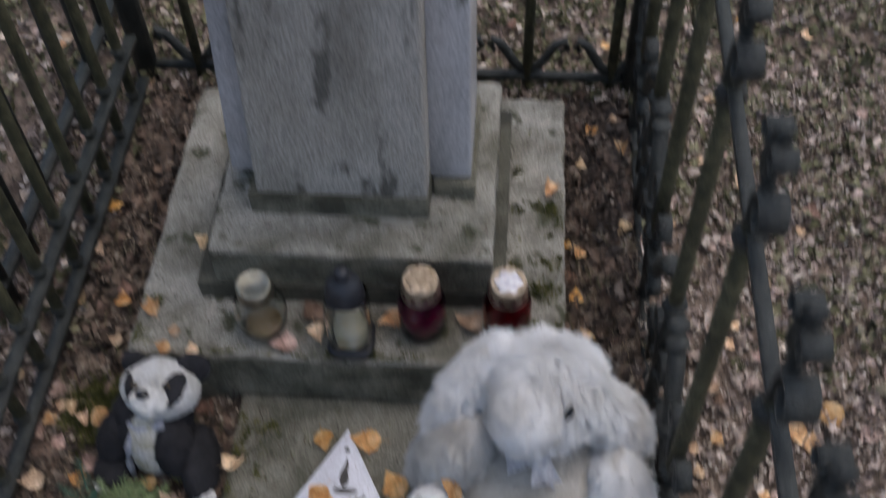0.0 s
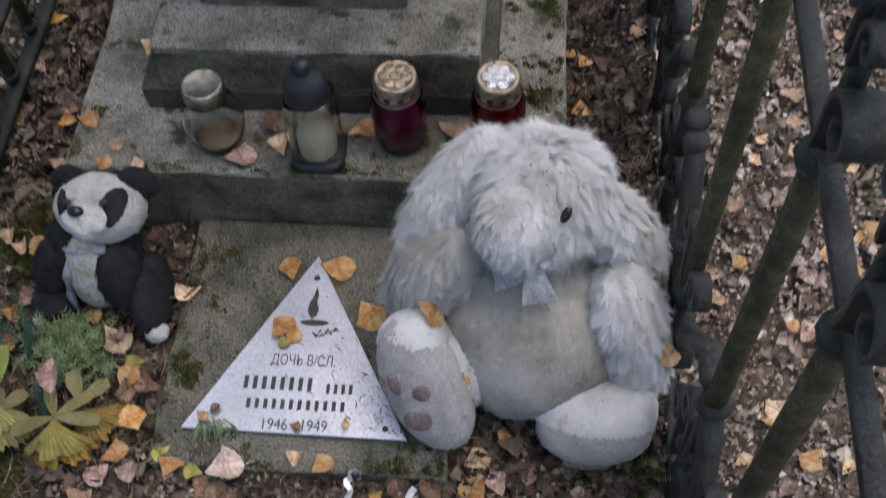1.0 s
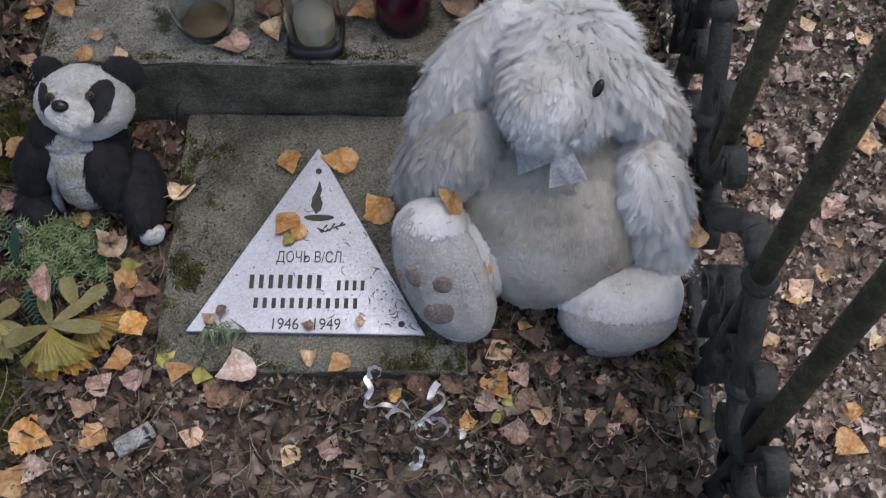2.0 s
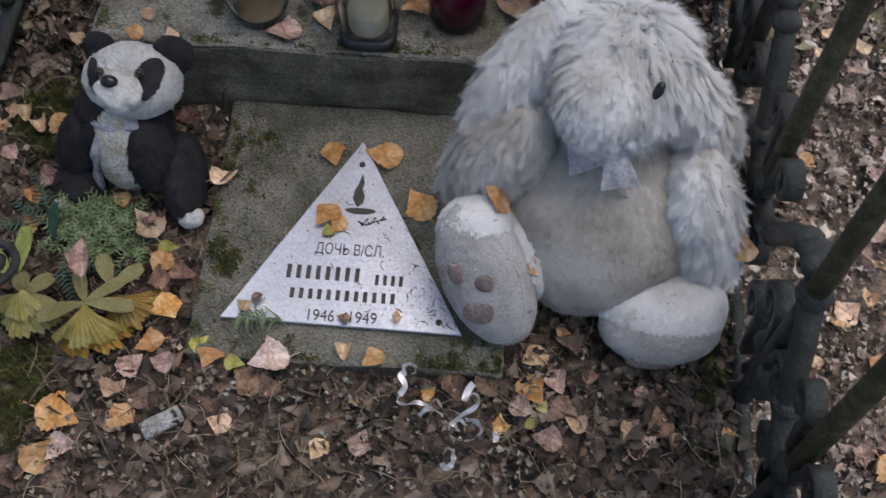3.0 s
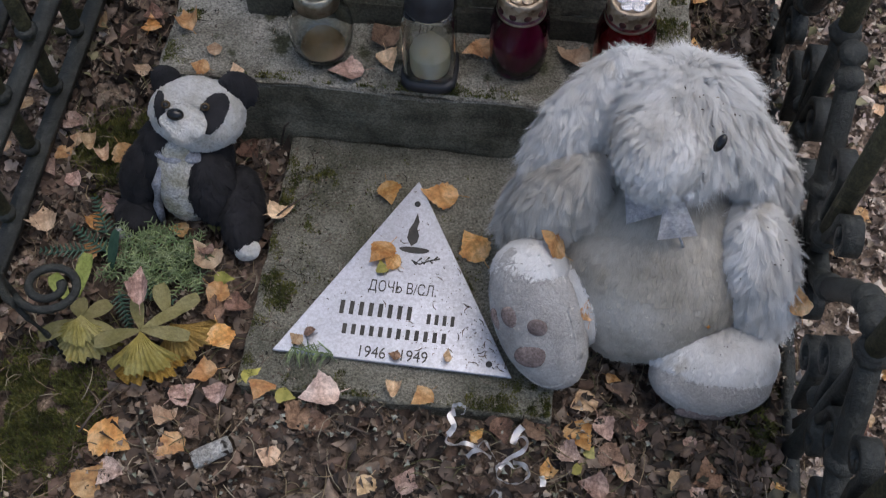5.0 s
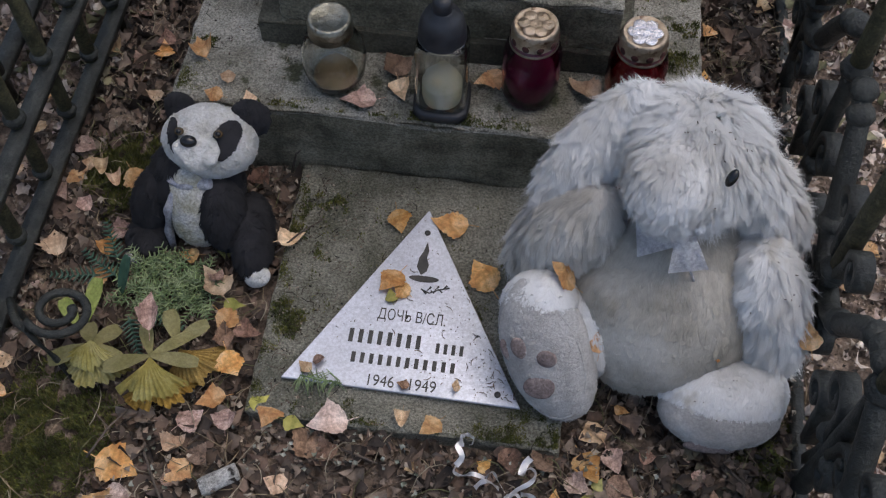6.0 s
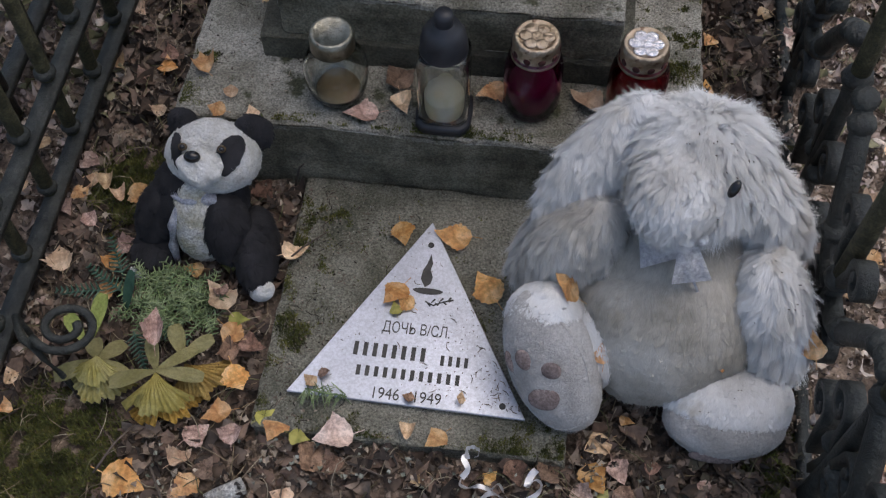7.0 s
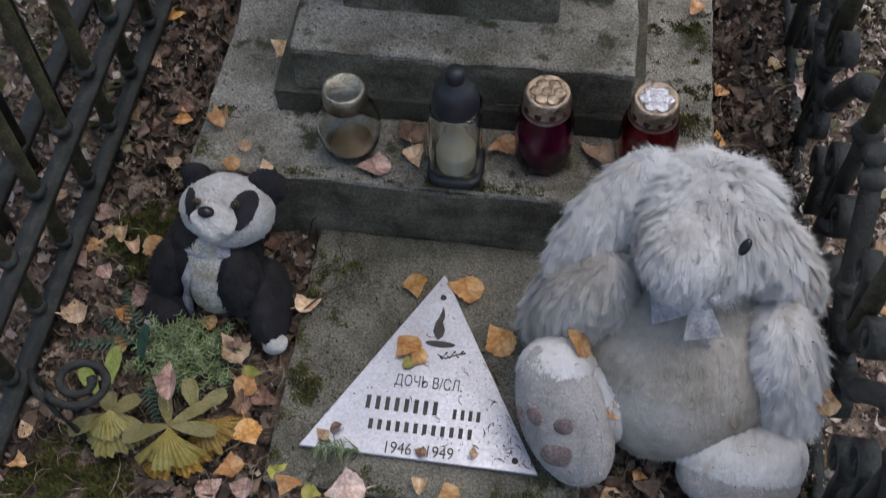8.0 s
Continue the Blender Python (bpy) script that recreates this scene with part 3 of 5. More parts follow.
def make_red_lantern(at, name_of_lid, tint):
    j = tagged(empty("grave_candle", at), "red glass grave candle with embossed " + name_of_lid + " lid", "grave candle", "grave candles")
    jar = part("jar", lathe([(0.024, 0.0), (0.0275, 0.002), (0.0305, 0.012), (0.0315, 0.04), (0.031, 0.065), (0.0285, 0.077), (0.025, 0.082), (0.025, 0.09), (0.0228, 0.09),
                             (0.023, 0.082), (0.0265, 0.075), (0.029, 0.064), (0.0293, 0.04), (0.0285, 0.012), (0.025, 0.006), (0.001, 0.005)], 40), tint, j)
    part("wax", lathe([(0.023, 0.0065), (0.026, 0.013), (0.027, 0.035), (0.026, 0.042), (0.022, 0.043), (0.001, 0.042)], 28), REDWAX if tint == RED else PURPLEWAX, jar)
    lid = part("lid", lathe([(0.0245, 0.082), (0.0258, 0.083), (0.0258, 0.085), (0.0248, 0.086), (0.0248, 0.102), (0.0232, 0.108), (0.0212, 0.11), (0.019, 0.108), (0.001, 0.1085)], 36), GOLD, j, "gold tin lid")
    for k in range(7):
        a = k * math.tau / 6
        r = 0.0115 if k < 6 else 0.0
        part("embossed_petal", one_bead((r * math.cos(a), r * math.sin(a), 0.1085), 0.0075, 0.0018), LIDSILVER if name_of_lid == "silver" else GOLD, lid, "raised petal on the lid")
    for k in range(10):
        a = k * math.tau / 10
        bm = bmesh.new()
        made = bmesh.ops.create_uvsphere(bm, u_segments=8, v_segments=5, radius=1.0)["verts"]
        m = pose(0.0246 * math.cos(a), 0.0246 * math.sin(a), 0.094, 0, 0, math.degrees(a))
        for v in made:
            v.co = m @ Vector((v.co.x * 0.0012, v.co.y * 0.0042, v.co.z * 0.0042))
        part("vent", bm, VENT, lid, "dark vent hole")
    return j


make_round_lantern((-0.118, 0.048, ZS))
make_black_lantern((0.002, 0.031, ZS))
make_red_lantern((0.094, 0.056, ZS), "gold", PURPLE)
make_red_lantern((0.204, 0.059, ZS), "silver", RED)


# ---------------------------------------------------------------- triangular plate
def make_plate():
    a, b, c = Vector((-0.0012, -0.052, 0)), Vector((-0.124, -0.2742, 0)), Vector((0.1224, -0.2766, 0))
    p = tagged(empty("memorial_plate", (0, 0, ZP + 0.003)), "triangular silver metal memorial plate lying on the pad", "memorial plate")
    bm = bmesh.new()
    lo = [bm.verts.new(v) for v in (a, b, c)]
    hi = [bm.verts.new(v + Vector((0, 0, 0.004))) for v in (a, b, c)]
    bm.faces.new(lo[::1])
    bm.faces.new(hi[::-1])
    for i in range(3):
        bm.faces.new((lo[i], lo[(i + 1) % 3], hi[(i + 1) % 3], hi[i]))
    bmesh.ops.recalc_face_normals(bm, faces=bm.faces[:])
    bmesh.ops.bevel(bm, geom=bm.edges[:], offset=0.0007, segments=1, affect="EDGES")
    part("plate", bm, PLATE, p, smooth=False)
    z = 0.0043

    def words(text, x0, x1, y, h):
        cu = bpy.data.curves.new("writing", "FONT")
        cu.body, cu.size, cu.extrude = text, 0.02, 0.0002
        tmp = new("writing", cu)
        bpy.context.view_layer.update()
        me = bpy.data.meshes.new_from_object(tmp.evaluated_get(bpy.context.evaluated_depsgraph_get()))
        bpy.data.objects.remove(tmp)
        left, right, top = min(v.co.x for v in me.vertices), max(v.co.x for v in me.vertices), max(v.co.y for v in me.vertices)
        for v in me.vertices:
            v.co.x, v.co.y = (v.co.x - left) / (right - left) * (x1 - x0), v.co.y / top * h
        me.materials.clear()
        me.materials.append(ENGRAVED)
        ob = new("writing", me)
        ob.parent, ob.location = p, (x0, y, z)
        ob["label"] = "black engraved writing"

    def stroke(x0, x1, y, h):
        part("engraved_bar", box(x0, x1, y - h / 2, y + h / 2, z - 0.0005, z + 0.0003), ENGRAVED, p, "short black engraved bar", smooth=False)

    words("ДОЧЬ В/СЛ.", -0.037, 0.035, -0.195, 0.0135)
    words("1946", -0.035, -0.008, -0.2715, 0.0125)
    words("1949", 0.008, 0.035, -0.2715, 0.0125)
    part("engraved_bar", box(-0.004, 0.004, -0.2662, -0.265, z - 0.0005, z + 0.0003), ENGRAVED, p, "engraved dash", smooth=False)
    for x0, n, step, y, h in ((-0.063, 8, 0.0101, -0.2175, 0.0155), (0.029, 4, 0.0083, -0.2215, 0.0115), (-0.0565, 12, 0.0094, -0.242, 0.0115)):
        for k in range(n):
            stroke(x0 + k * step, x0 + k * step + step * 0.46, y, h)
    flame = bmesh.new()
    prof = [(0.0, 0.0), (0.006, 0.004), (0.0075, 0.011), (0.004, 0.018), (0.0055, 0.025), (0.002, 0.034), (-0.001, 0.024), (-0.005, 0.017), (-0.006, 0.008)]
    vs = [flame.verts.new((0.001 + x * 0.95, -0.137 + y * 1.25, z + 0.0002)) for x, y in prof]
    flame.faces.new(vs)
    part("flame", flame, ENGRAVED, p, "engraved flame", smooth=False)
    bowl = bmesh.new()
    vs = [bowl.verts.new((0.005 + 0.0165 * math.cos(k * math.tau / 20), -0.1405 + (0.003 if math.sin(k * math.tau / 20) > 0 else 0.005) * math.sin(k * math.tau / 20), z + 0.0002)) for k in range(20)]
    bowl.faces.new(vs)
    part("bowl", bowl, ENGRAVED, p, "engraved bowl", smooth=False)
    part("branch", sweep([(0.004, -0.154, z), (0.013, -0.158, z), (0.022, -0.153, z), (0.034, -0.149, z)], 0.0008, 5), ENGRAVED, p)
    for k in range(6):
        x = 0.006 + 0.0042 * k
        part("sprig", sweep([(x, -0.156 + 0.0009 * k, z), (x + 0.004, -0.156 + 0.0009 * k + (0.005 if k % 2 else -0.003), z)], [0.0004, 0.0011], 5), ENGRAVED, p)
    for x, y in ((0.001, -0.083), (0.098, -0.265), (-0.102, -0.264)):
        bm = lathe([(0.0034, 0.0), (0.0034, 0.0012), (0.0015, 0.0018), (0.0, 0.0018)], 14)
        bmesh.ops.translate(bm, verts=bm.verts[:], vec=(x, y, z - 0.0005))
        part("rivet", bm, ENGRAVED, p, "dark rivet")


make_plate()


# ---------------------------------------------------------------- plush toys
def make_rabbit():
    o = Vector((0.25, -0.17, 0))
    r = tagged(empty("plush_rabbit", o), "large dirty white plush rabbit toy slumped beside the metal plate", "plush toy", "plush toys")

    def at(x, y, z):
        return (x - o.x, y - o.y, z - o.z)

    def down(p):
        return np.tile([0.0, -0.5, -0.9], (len(p), 1))

    def brow(p):
        c = p - np.array(at(0.25, -0.08, 0.3))
        return c * np.array([0.7, 1.1, 0.7]) + np.array([0, -0.02, -0.015])

    def shaved(p):
        q = (p - np.array(at(0.235, -0.25, 0.1))) / np.array([0.07, 0.06, 0.05])
        return np.where((q ** 2).sum(axis=1) < 1, 0.45, 1.0)

    furred("body", blob(at(0.25, -0.172, 0.088), (0.095, 0.08, 0.1), (-12, 0, 0), 0.06), GREYFUR, r, 62000, 0.008, 0.00034, down, 0.5, 0.3, seed=2, bare=shaved)
    furred("chest", blob(at(0.247, -0.142, 0.14), (0.08, 0.06, 0.06), (0, 0, 0), 0.06), GREYFUR, r, 34000, 0.009, 0.00034, down, 0.5, 0.3, seed=12)
    furred("head", blob(at(0.254, -0.098, 0.249), (0.056, 0.058, 0.056), (0, 0, 0), 0.06), WHITEFUR, r, 80000, 0.022, 0.00032, brow, 0.65, 0.6, seed=3)
    furred("muzzle", blob(at(0.232, -0.14, 0.262), (0.044, 0.045, 0.041), (0, 0, 0), 0.06), WHITEFUR, r, 52000, 0.012, 0.00032, brow, 0.6, 0.35, seed=4)
    furred("ear", blob(at(0.166, -0.084, 0.226), (0.032, 0.021, 0.082), (-24, 38, 0), 0.08), WHITEFUR, r, 42000, 0.021, 0.00034, down, 0.65, 0.4, seed=5)
    furred("ear", blob(at(0.333, -0.1, 0.192), (0.026, 0.036, 0.098), (8, -28, 0), 0.08), WHITEFUR, r, 42000, 0.02, 0.00034, down, 0.65, 0.4, seed=6)
    # left arm on the shaded side, its shade carried by the fur colour
    furred("arm", blob(at(0.146, -0.13, 0.135), (0.044, 0.042, 0.09), (6, 24, 0), 0.08), SHADEDFUR, r, 40000, 0.017, 0.00034, down, 0.65, 0.4, seed=7)
    furred("arm", blob(at(0.35, -0.172, 0.112), (0.036, 0.046, 0.094), (-12, -16, 0), 0.08), WHITEFUR, r, 44000, 0.019, 0.00034, down, 0.65, 0.4, seed=8)
    leg = furred("leg", blob(at(0.168, -0.2, 0.078), (0.046, 0.05, 0.055), (-35, 0, 25), 0.06), WHITEFUR, r, 20000, 0.007, 0.00034, down, 0.6, 0.4, seed=9)
    c, dims, turn = at(0.142, -0.234, 0.088), (0.046, 0.034, 0.08), (-35, -28, 0)
    m = pose(*c, *turn)
    sole = furred("sole", blob(c, dims, turn, 0.04), SOLE, leg, 6000, 0.0024, 0.0005, down, 0.8, 0.5, "worn cream sole", seed=15)
    furred("toe", blob(m @ Vector((0.003, 0.008, 0.047)), (0.039, 0.033, 0.033), turn, 0.05), WHITEFUR, leg, 16000, 0.005, 0.0003, down, 0.6, 0.35, "matted white upper of the paw", seed=16)
    for x, z, a, b in ((-0.006, -0.024, 0.0165, 0.0125), (0.011, 0.006, 0.0105, 0.009), (-0.014, 0.02, 0.0085, 0.0115), (-0.0325, 0.016, 0.0045, 0.012)):
        q = m @ Vector((x, -0.0345 * math.sqrt(max(0.05, 1 - (x / 0.046) ** 2 - (z / 0.08) ** 2)), z))
        part("paw_pad", blob(q, (a, 0.0025, b), turn, 0.1, 60, deep=3), PADPINK, sole, "brownish pink paw pad")
    part("seam", sweep([m @ Vector((0.04 * math.cos(a), -0.0175, 0.069 * math.sin(a))) for a in [i * math.tau / 28 for i in range(29)]], 0.0008, 5), SOLE, sole)
    leg2 = furred("leg", blob(at(0.32, -0.238, 0.05), (0.064, 0.046, 0.044), (0, 0, 0), 0.06), WHITEFUR, r, 30000, 0.005, 0.00032, down, 0.6, 0.4, seed=10)
    sole = furred("sole", blob(at(0.319, -0.258, 0.041), (0.0605, 0.035, 0.038), (-12, 0, 0), 0.04), SOLE, leg2, 8000, 0.003, 0.0004, down, 0.8, 0.4, "worn cream sole", seed=18)
    part("paw_pad", blob(at(0.312, -0.2905, 0.027), (0.026, 0.004, 0.01), (-10, 0, 0), 0.06, deep=3), PADPINK, sole, "brownish pink paw pad")
    part("eye", blob(at(0.274, -0.158, 0.298), (0.0044, 0.0048, 0.0088), (-30, 26, 0), 0.0, deep=3), BLACKPLASTIC, r, "black plastic eye")
    def low(x, y, z):
        return at(x + 0.0075, y + 0.0245, z - 0.041)

    bow = part("bow", blob(low(0.24, -0.194, 0.257), (0.009, 0.008, 0.008), (0, 0, 0), 0.1, 80, 3), TULLE, r, "checked white cloth bow")
    part("nose", blob(at(0.257, -0.181, 0.25), (0.005, 0.0045, 0.0055), (-30, 0, 0), 0.1, 60, deep=3), TULLE, r, "small white nose")
    facing = Vector((-0.13, -0.52, 0.85)).normalized()
    for end, h0, h1, seed in (((0.25, -0.216, 0.235), 0.018, 0.036, 1), ((0.202, -0.188, 0.236), 0.014, 0.034, 2)):
        root, tip = Vector(low(0.242, -0.196, 0.261)), Vector(low(*end))
        d = tip - root
        across = facing.cross(d).normalized()
        bm = bmesh.new()
        rows = []
        for i in range(11):
            f = i / 10
            rows.append([bm.verts.new(root + d * f + across * (j / 8 - 0.5) * (h0 + (h1 - h0) * f) + facing * ((0.011 if seed == 1 else 0.003) + 0.0035 * f * math.sin(j * 1.55 + seed) + 0.006 * math.sin(math.pi * f))) for j in range(9)])
        for a, b in zip(rows, rows[1:]):
            for j in range(8):
                bm.faces.new((a[j], a[j + 1], b[j + 1], b[j]))
        bmesh.ops.solidify(bm, geom=bm.faces[:], thickness=0.0015)
        part("loop", bm, TULLE, bow)
    part("ribbon_tail", sweep([low(0.25, -0.205, 0.262), low(0.254, -0.212, 0.25), low(0.252, -0.216, 0.236), low(0.258, -0.217, 0.222)], 0.0014, 6), TULLE, bow)
    return r


def make_panda():
    o = Vector((-0.25, -0.08, 0))
    p = tagged(empty("plush_panda", o), "small worn black and white plush panda toy sitting on leaves", "plush toy", "plush toys")

    def at(x, y, z):
        return (x - o.x, y - o.y, z - o.z)

    def down(q):
        return np.tile([0.0, -0.3, -1.0], (len(q), 1))

    def outward(q):
        return q - np.array(at(-0.234, -0.09, 0.15))

    def patch(c, r, turn, grow):
        bm = blob(at(-0.234, -0.055, 0.124), (0.051 * grow, 0.04 * grow, 0.039 * grow), deep=6, lumps=0.05, freq=30)
        m = pose(*at(*c), *turn).inverted()
        gone = []
        for f in bm.faces:
            q = m @ f.calc_center_median()
            if (q.x / r[0]) ** 2 + (q.y / r[1]) ** 2 + (q.z / r[2]) ** 2 > 1:
                gone.append(f)
        bmesh.ops.delete(bm, geom=gone, context="FACES")
        return bm

    furred("body", blob(at(-0.257, -0.073, 0.06), (0.052, 0.046, 0.066), (-8, 0, 0), 0.05), BLACKFUR, p, 9600, 0.008, 0.0006, down, 0.5, 0.4, seed=21)
    furred("belly", blob(at(-0.252, -0.1, 0.064), (0.03, 0.027, 0.058), (-14, 0, 0), 0.12), BELLY, p, 5000, 0.004, 0.0007, down, 0.5, 0.2, "grubby cream belly patch", seed=29)
    scarf = part("scarf", blob(at(-0.25, -0.092, 0.102), (0.026, 0.018, 0.008), (-30, 4, 0), 0.4, 70, deep=5), SCARF, p, "faded bluish gauze scrap at the neck")
    part("tail", sweep([at(-0.266, -0.108, 0.098), at(-0.275, -0.118, 0.075), at(-0.279, -0.124, 0.045), at(-0.277, -0.131, 0.018)], [0.004, 0.0055, 0.0055, 0.003], 10), SCARF, scarf)
    head = furred("head", blob(at(-0.234, -0.055, 0.124), (0.051, 0.04, 0.039), (0, 0, 0), 0.05, 30), PANDAWHITE, p, 16000, 0.0034, 0.0007, outward, 0.7, 0.25, "matted white head", seed=22)
    part("muzzle", blob(at(-0.237, -0.087, 0.147), (0.0235, 0.02, 0.0185), (0, 0, 0), 0.26, 85, deep=5), PANDAWHITE, p)
    part("nose", blob(at(-0.2415, -0.089, 0.1665), (0.0088, 0.0065, 0.0065), (20, 0, 0), 0.0, deep=3), BLACKPLASTIC, p, "shiny black plastic nose")
    for c, r, turn, e in (((-0.2085, -0.07, 0.15), (0.0115, 0.022, 0.03), (0, 0, -22), (-0.2145, -0.0745, 0.1645)),
                          ((-0.2655, -0.07, 0.15), (0.006, 0.019, 0.026), (0, 0, 14), (-0.256, -0.0745, 0.162))):
        spot = furred("eye_patch", patch(c, r, turn, 1.045), BLACKFUR, head, 900, 0.003, 0.0006, down, 0.6, 0.2, "black eye patch", seed=30)
        part("eye", blob(at(*e), (0.005, 0.0045, 0.0042), (0, 0, 0), 0.0, deep=3), IRIS, head, "brown glass eye")
        part("pupil", blob(at(e[0] + 0.0008, e[1] - 0.0022, e[2] + 0.003), (0.003, 0.0026, 0.0024), (0, 0, 0), 0.0, deep=3), BLACKPLASTIC, head, "black pupil")
    for x, y, z, a, t in ((-0.269, -0.032, 0.142, 0.017, -15), (-0.194, -0.032, 0.142, 0.021, 15)):
        furred("ear", blob(at(x, y, z), (a, 0.012, 0.021), (-20, t, 0), 0.05), BLACKFUR, p, 1800, 0.005, 0.0006, down, 0.6, 0.5, seed=23)
    furred("arm", blob(at(-0.303, -0.092, 0.05), (0.0235, 0.027, 0.05), (-10, 15, 0), 0.05), BLACKFUR, p, 5760, 0.008, 0.0006, down, 0.5, 0.4, seed=24)
    furred("arm", blob(at(-0.219, -0.106, 0.062), (0.025, 0.028, 0.046), (-14, -4, 0), 0.05), BLACKFUR, p, 5760, 0.008, 0.0006, down, 0.5, 0.4, seed=25)
    leg = furred("leg", blob(at(-0.19, -0.112, 0.034), (0.023, 0.052, 0.036), (0, 0, 10), 0.05), BLACKFUR, p, 6400, 0.008, 0.0006, down, 0.5, 0.4, seed=26)
    part("sole", blob(at(-0.176, -0.158, 0.026), (0.015, 0.012, 0.013), (0, 0, 0), 0.14, 80), PANDAWHITE, leg, "worn white paw")
    leg = furred("leg", blob(at(-0.306, -0.118, 0.02), (0.025, 0.03, 0.02), (0, 0, -15), 0.05), BLACKFUR, p, 4800, 0.008, 0.0006, down, 0.5, 0.4, seed=27)
    part("sole", blob(at(-0.318, -0.144, 0.014), (0.012, 0.01, 0.01), (0, 0, 0), 0.14, 80), PANDAWHITE, leg, "worn white paw")
    return p


make_rabbit()
make_panda()


# ---------------------------------------------------------------- fallen leaves
def leaf_mesh(name, seed, long=0.04, wide=0.032, curl=0.25, teeth=0.05, stalk=True, n=11):
    """A birch-like leaf: ovate, toothed, cupped and wavy, with a stalk."""
    rng = random.Random(seed)
    vs, fs = [], []
    ca, cb, tw = curl * rng.uniform(-0.5, 1.2), curl * rng.uniform(-0.6, 1.0), rng.uniform(-0.5, 0.5)
    bow = rng.uniform(-6.0, 6.0)
    rows = []
    at, be, te = rng.uniform(0.25, 0.42), rng.uniform(0.35, 0.55), rng.uniform(0.75, 1.2)
    for i in range(n + 1):
        f = i / n
        w = wide * 0.5 * (min(1.0, (f / at) ** be) * max(0.0, 1 - max(0.0, (f - at - 0.02) / (0.98 - at))) ** te + 0.02) * rng.uniform(0.93, 1.07) * (1 + teeth * (1 if i % 2 else -1))
        row = []
        for s in (-1, -0.5, 0, 0.5, 1):
            k = 1 + (teeth * rng.uniform(-1, 1) if abs(s) == 1 else 0)
            y = (f - 0.45) * long
            x = s * w * k + bow * (f - 0.4) ** 2 * long * 0.03
            z = ca * (x / wide) ** 2 * wide * 2.2 + cb * ((f - 0.5) ** 2) * long * 0.9 + tw * x * (f - 0.5) + 0.0012 * math.sin(9 * f + seed) + (0.0006 if s == 0 else 0)
            row.append(len(vs))
            vs.append((x, y, z))
        rows.append(row)
    for a, b in zip(rows, rows[1:]):
        for k in range(4):
            fs.append((a[k], a[k + 1], b[k + 1], b[k]))
    if stalk:
        b0 = len(vs)
        base = vs[rows[0][2]]
        side = rng.uniform(-0.4, 0.4)
        for j in range(3):
            q = (base[0] + side * j * 0.004, base[1] - j * 0.006, base[2] + 0.001 * j)
            vs += [(q[0] - 0.0005, q[1], q[2]), (q[0] + 0.0005, q[1], q[2])]
        for j in range(2):
            fs.append((b0 + 2 * j, b0 + 2 * j + 1, b0 + 2 * j + 3, b0 + 2 * j + 2))
    low = min(v[2] for v in vs)
    vs = [(x, y, z - low) for x, y, z in vs]
    me = bpy.data.meshes.new(name)
    me.from_pydata(vs, [], fs)
    me.polygons.foreach_set("use_smooth", [True] * len(me.polygons))
    return me


LEAVES = {}
for kind, mat, n in (("birch", BIRCH, 12), ("tan", TAN, 10), ("pink", PINKISH, 4), ("pale", PALEPINK, 2), ("rust", RUST, 6), ("olive", GREENLEAF, 3)):
    LEAVES[kind] = []
    for i in range(n):
        me = leaf_mesh("leaf", 100 + i + 13 * len(kind), 0.044, 0.035 + 0.003 * (i % 3), 0.35 + 0.3 * (i % 5), 0.06, True, 15)
        me.materials.append(mat)
        LEAVES[kind].append(me)
LEAF_WORDS = {"birch": "yellow-orange fallen birch leaf", "tan": "pale tan fallen birch leaf", "pink": "pinkish faded fallen leaf", "pale": "pale pink faded fallen leaf",
              "rust": "rust-brown curled fallen leaf", "olive": "olive-green fallen leaf"}
leaf_rng = random.Random(5)


def leaf(kind, x, y, z, size=1.0, turn=None, tilt=None, on="on the ground"):
    ob = new("fallen_leaf", leaf_rng.choice(LEAVES[kind]))
    t = tilt if tilt is not None else (leaf_rng.uniform(-9, 9), leaf_rng.uniform(-9, 9))
    ob.matrix_world = pose(x, y, z + 0.003, t[0], t[1], leaf_rng.uniform(0, 360) if turn is None else turn) @ Matrix.Diagonal((size, size, size, 1))
    return tagged(ob, LEAF_WORDS[kind] + " " + on, "leaf", "fallen leaves")


# leaves on the slab, on the pad and plate
for kind, x, y, s, a in (("birch", -0.273, 0.066, 0.8, 30), ("pink", -0.086, 0.016, 0.9, 100), ("tan", 0.155, 0.062, 0.95, 60), ("rust", -0.055, 0.07, 1.0, 40),
                         ("tan", -0.045, 0.035, 0.7, 200), ("birch", 0.05, 0.062, 0.85, 120), ("tan", -0.235, 0.03, 0.4, 10), ("birch", -0.245, 0.004, 0.5, 80),
                         ("tan", -0.205, 0.002, 0.5, 20), ("tan", -0.225, 0.18, 0.7, 70), ("birch", 0.26, 0.3, 0.7, 150)):
    leaf(kind, x, y, ZS + 0.002, s, a, on="on the concrete step")
for kind, x, y, s, a in (("birch", -0.032, -0.069, 0.72, 200), ("birch", 0.025, -0.068, 0.98, 90), ("birch", 0.068, -0.13, 0.95, 40), ("tan", -0.147, -0.111, 0.72, 300)):
    leaf(kind, x, y, ZP + 0.003, s, a, on="on the pad")
leaf("birch", -0.028, -0.15, ZP + 0.008, 0.8, 150, (8, 6), on="on the metal plate")
leaf("birch", -0.016, -0.16, ZP + 0.008, 0.5, 60, (6, -8), on="on the metal plate")
leaf("olive", -0.026, -0.168, ZP + 0.007, 0.4, 20, (3, 4), on="on the metal plate")
leaf("rust", 0.002, -0.2685, ZP + 0.008, 0.32, 80, (3, 4), on="on the metal plate")
leaf("tan", 0.055, -0.263, ZP + 0.009, 0.3, 15, (20, 40), on="on the metal plate")
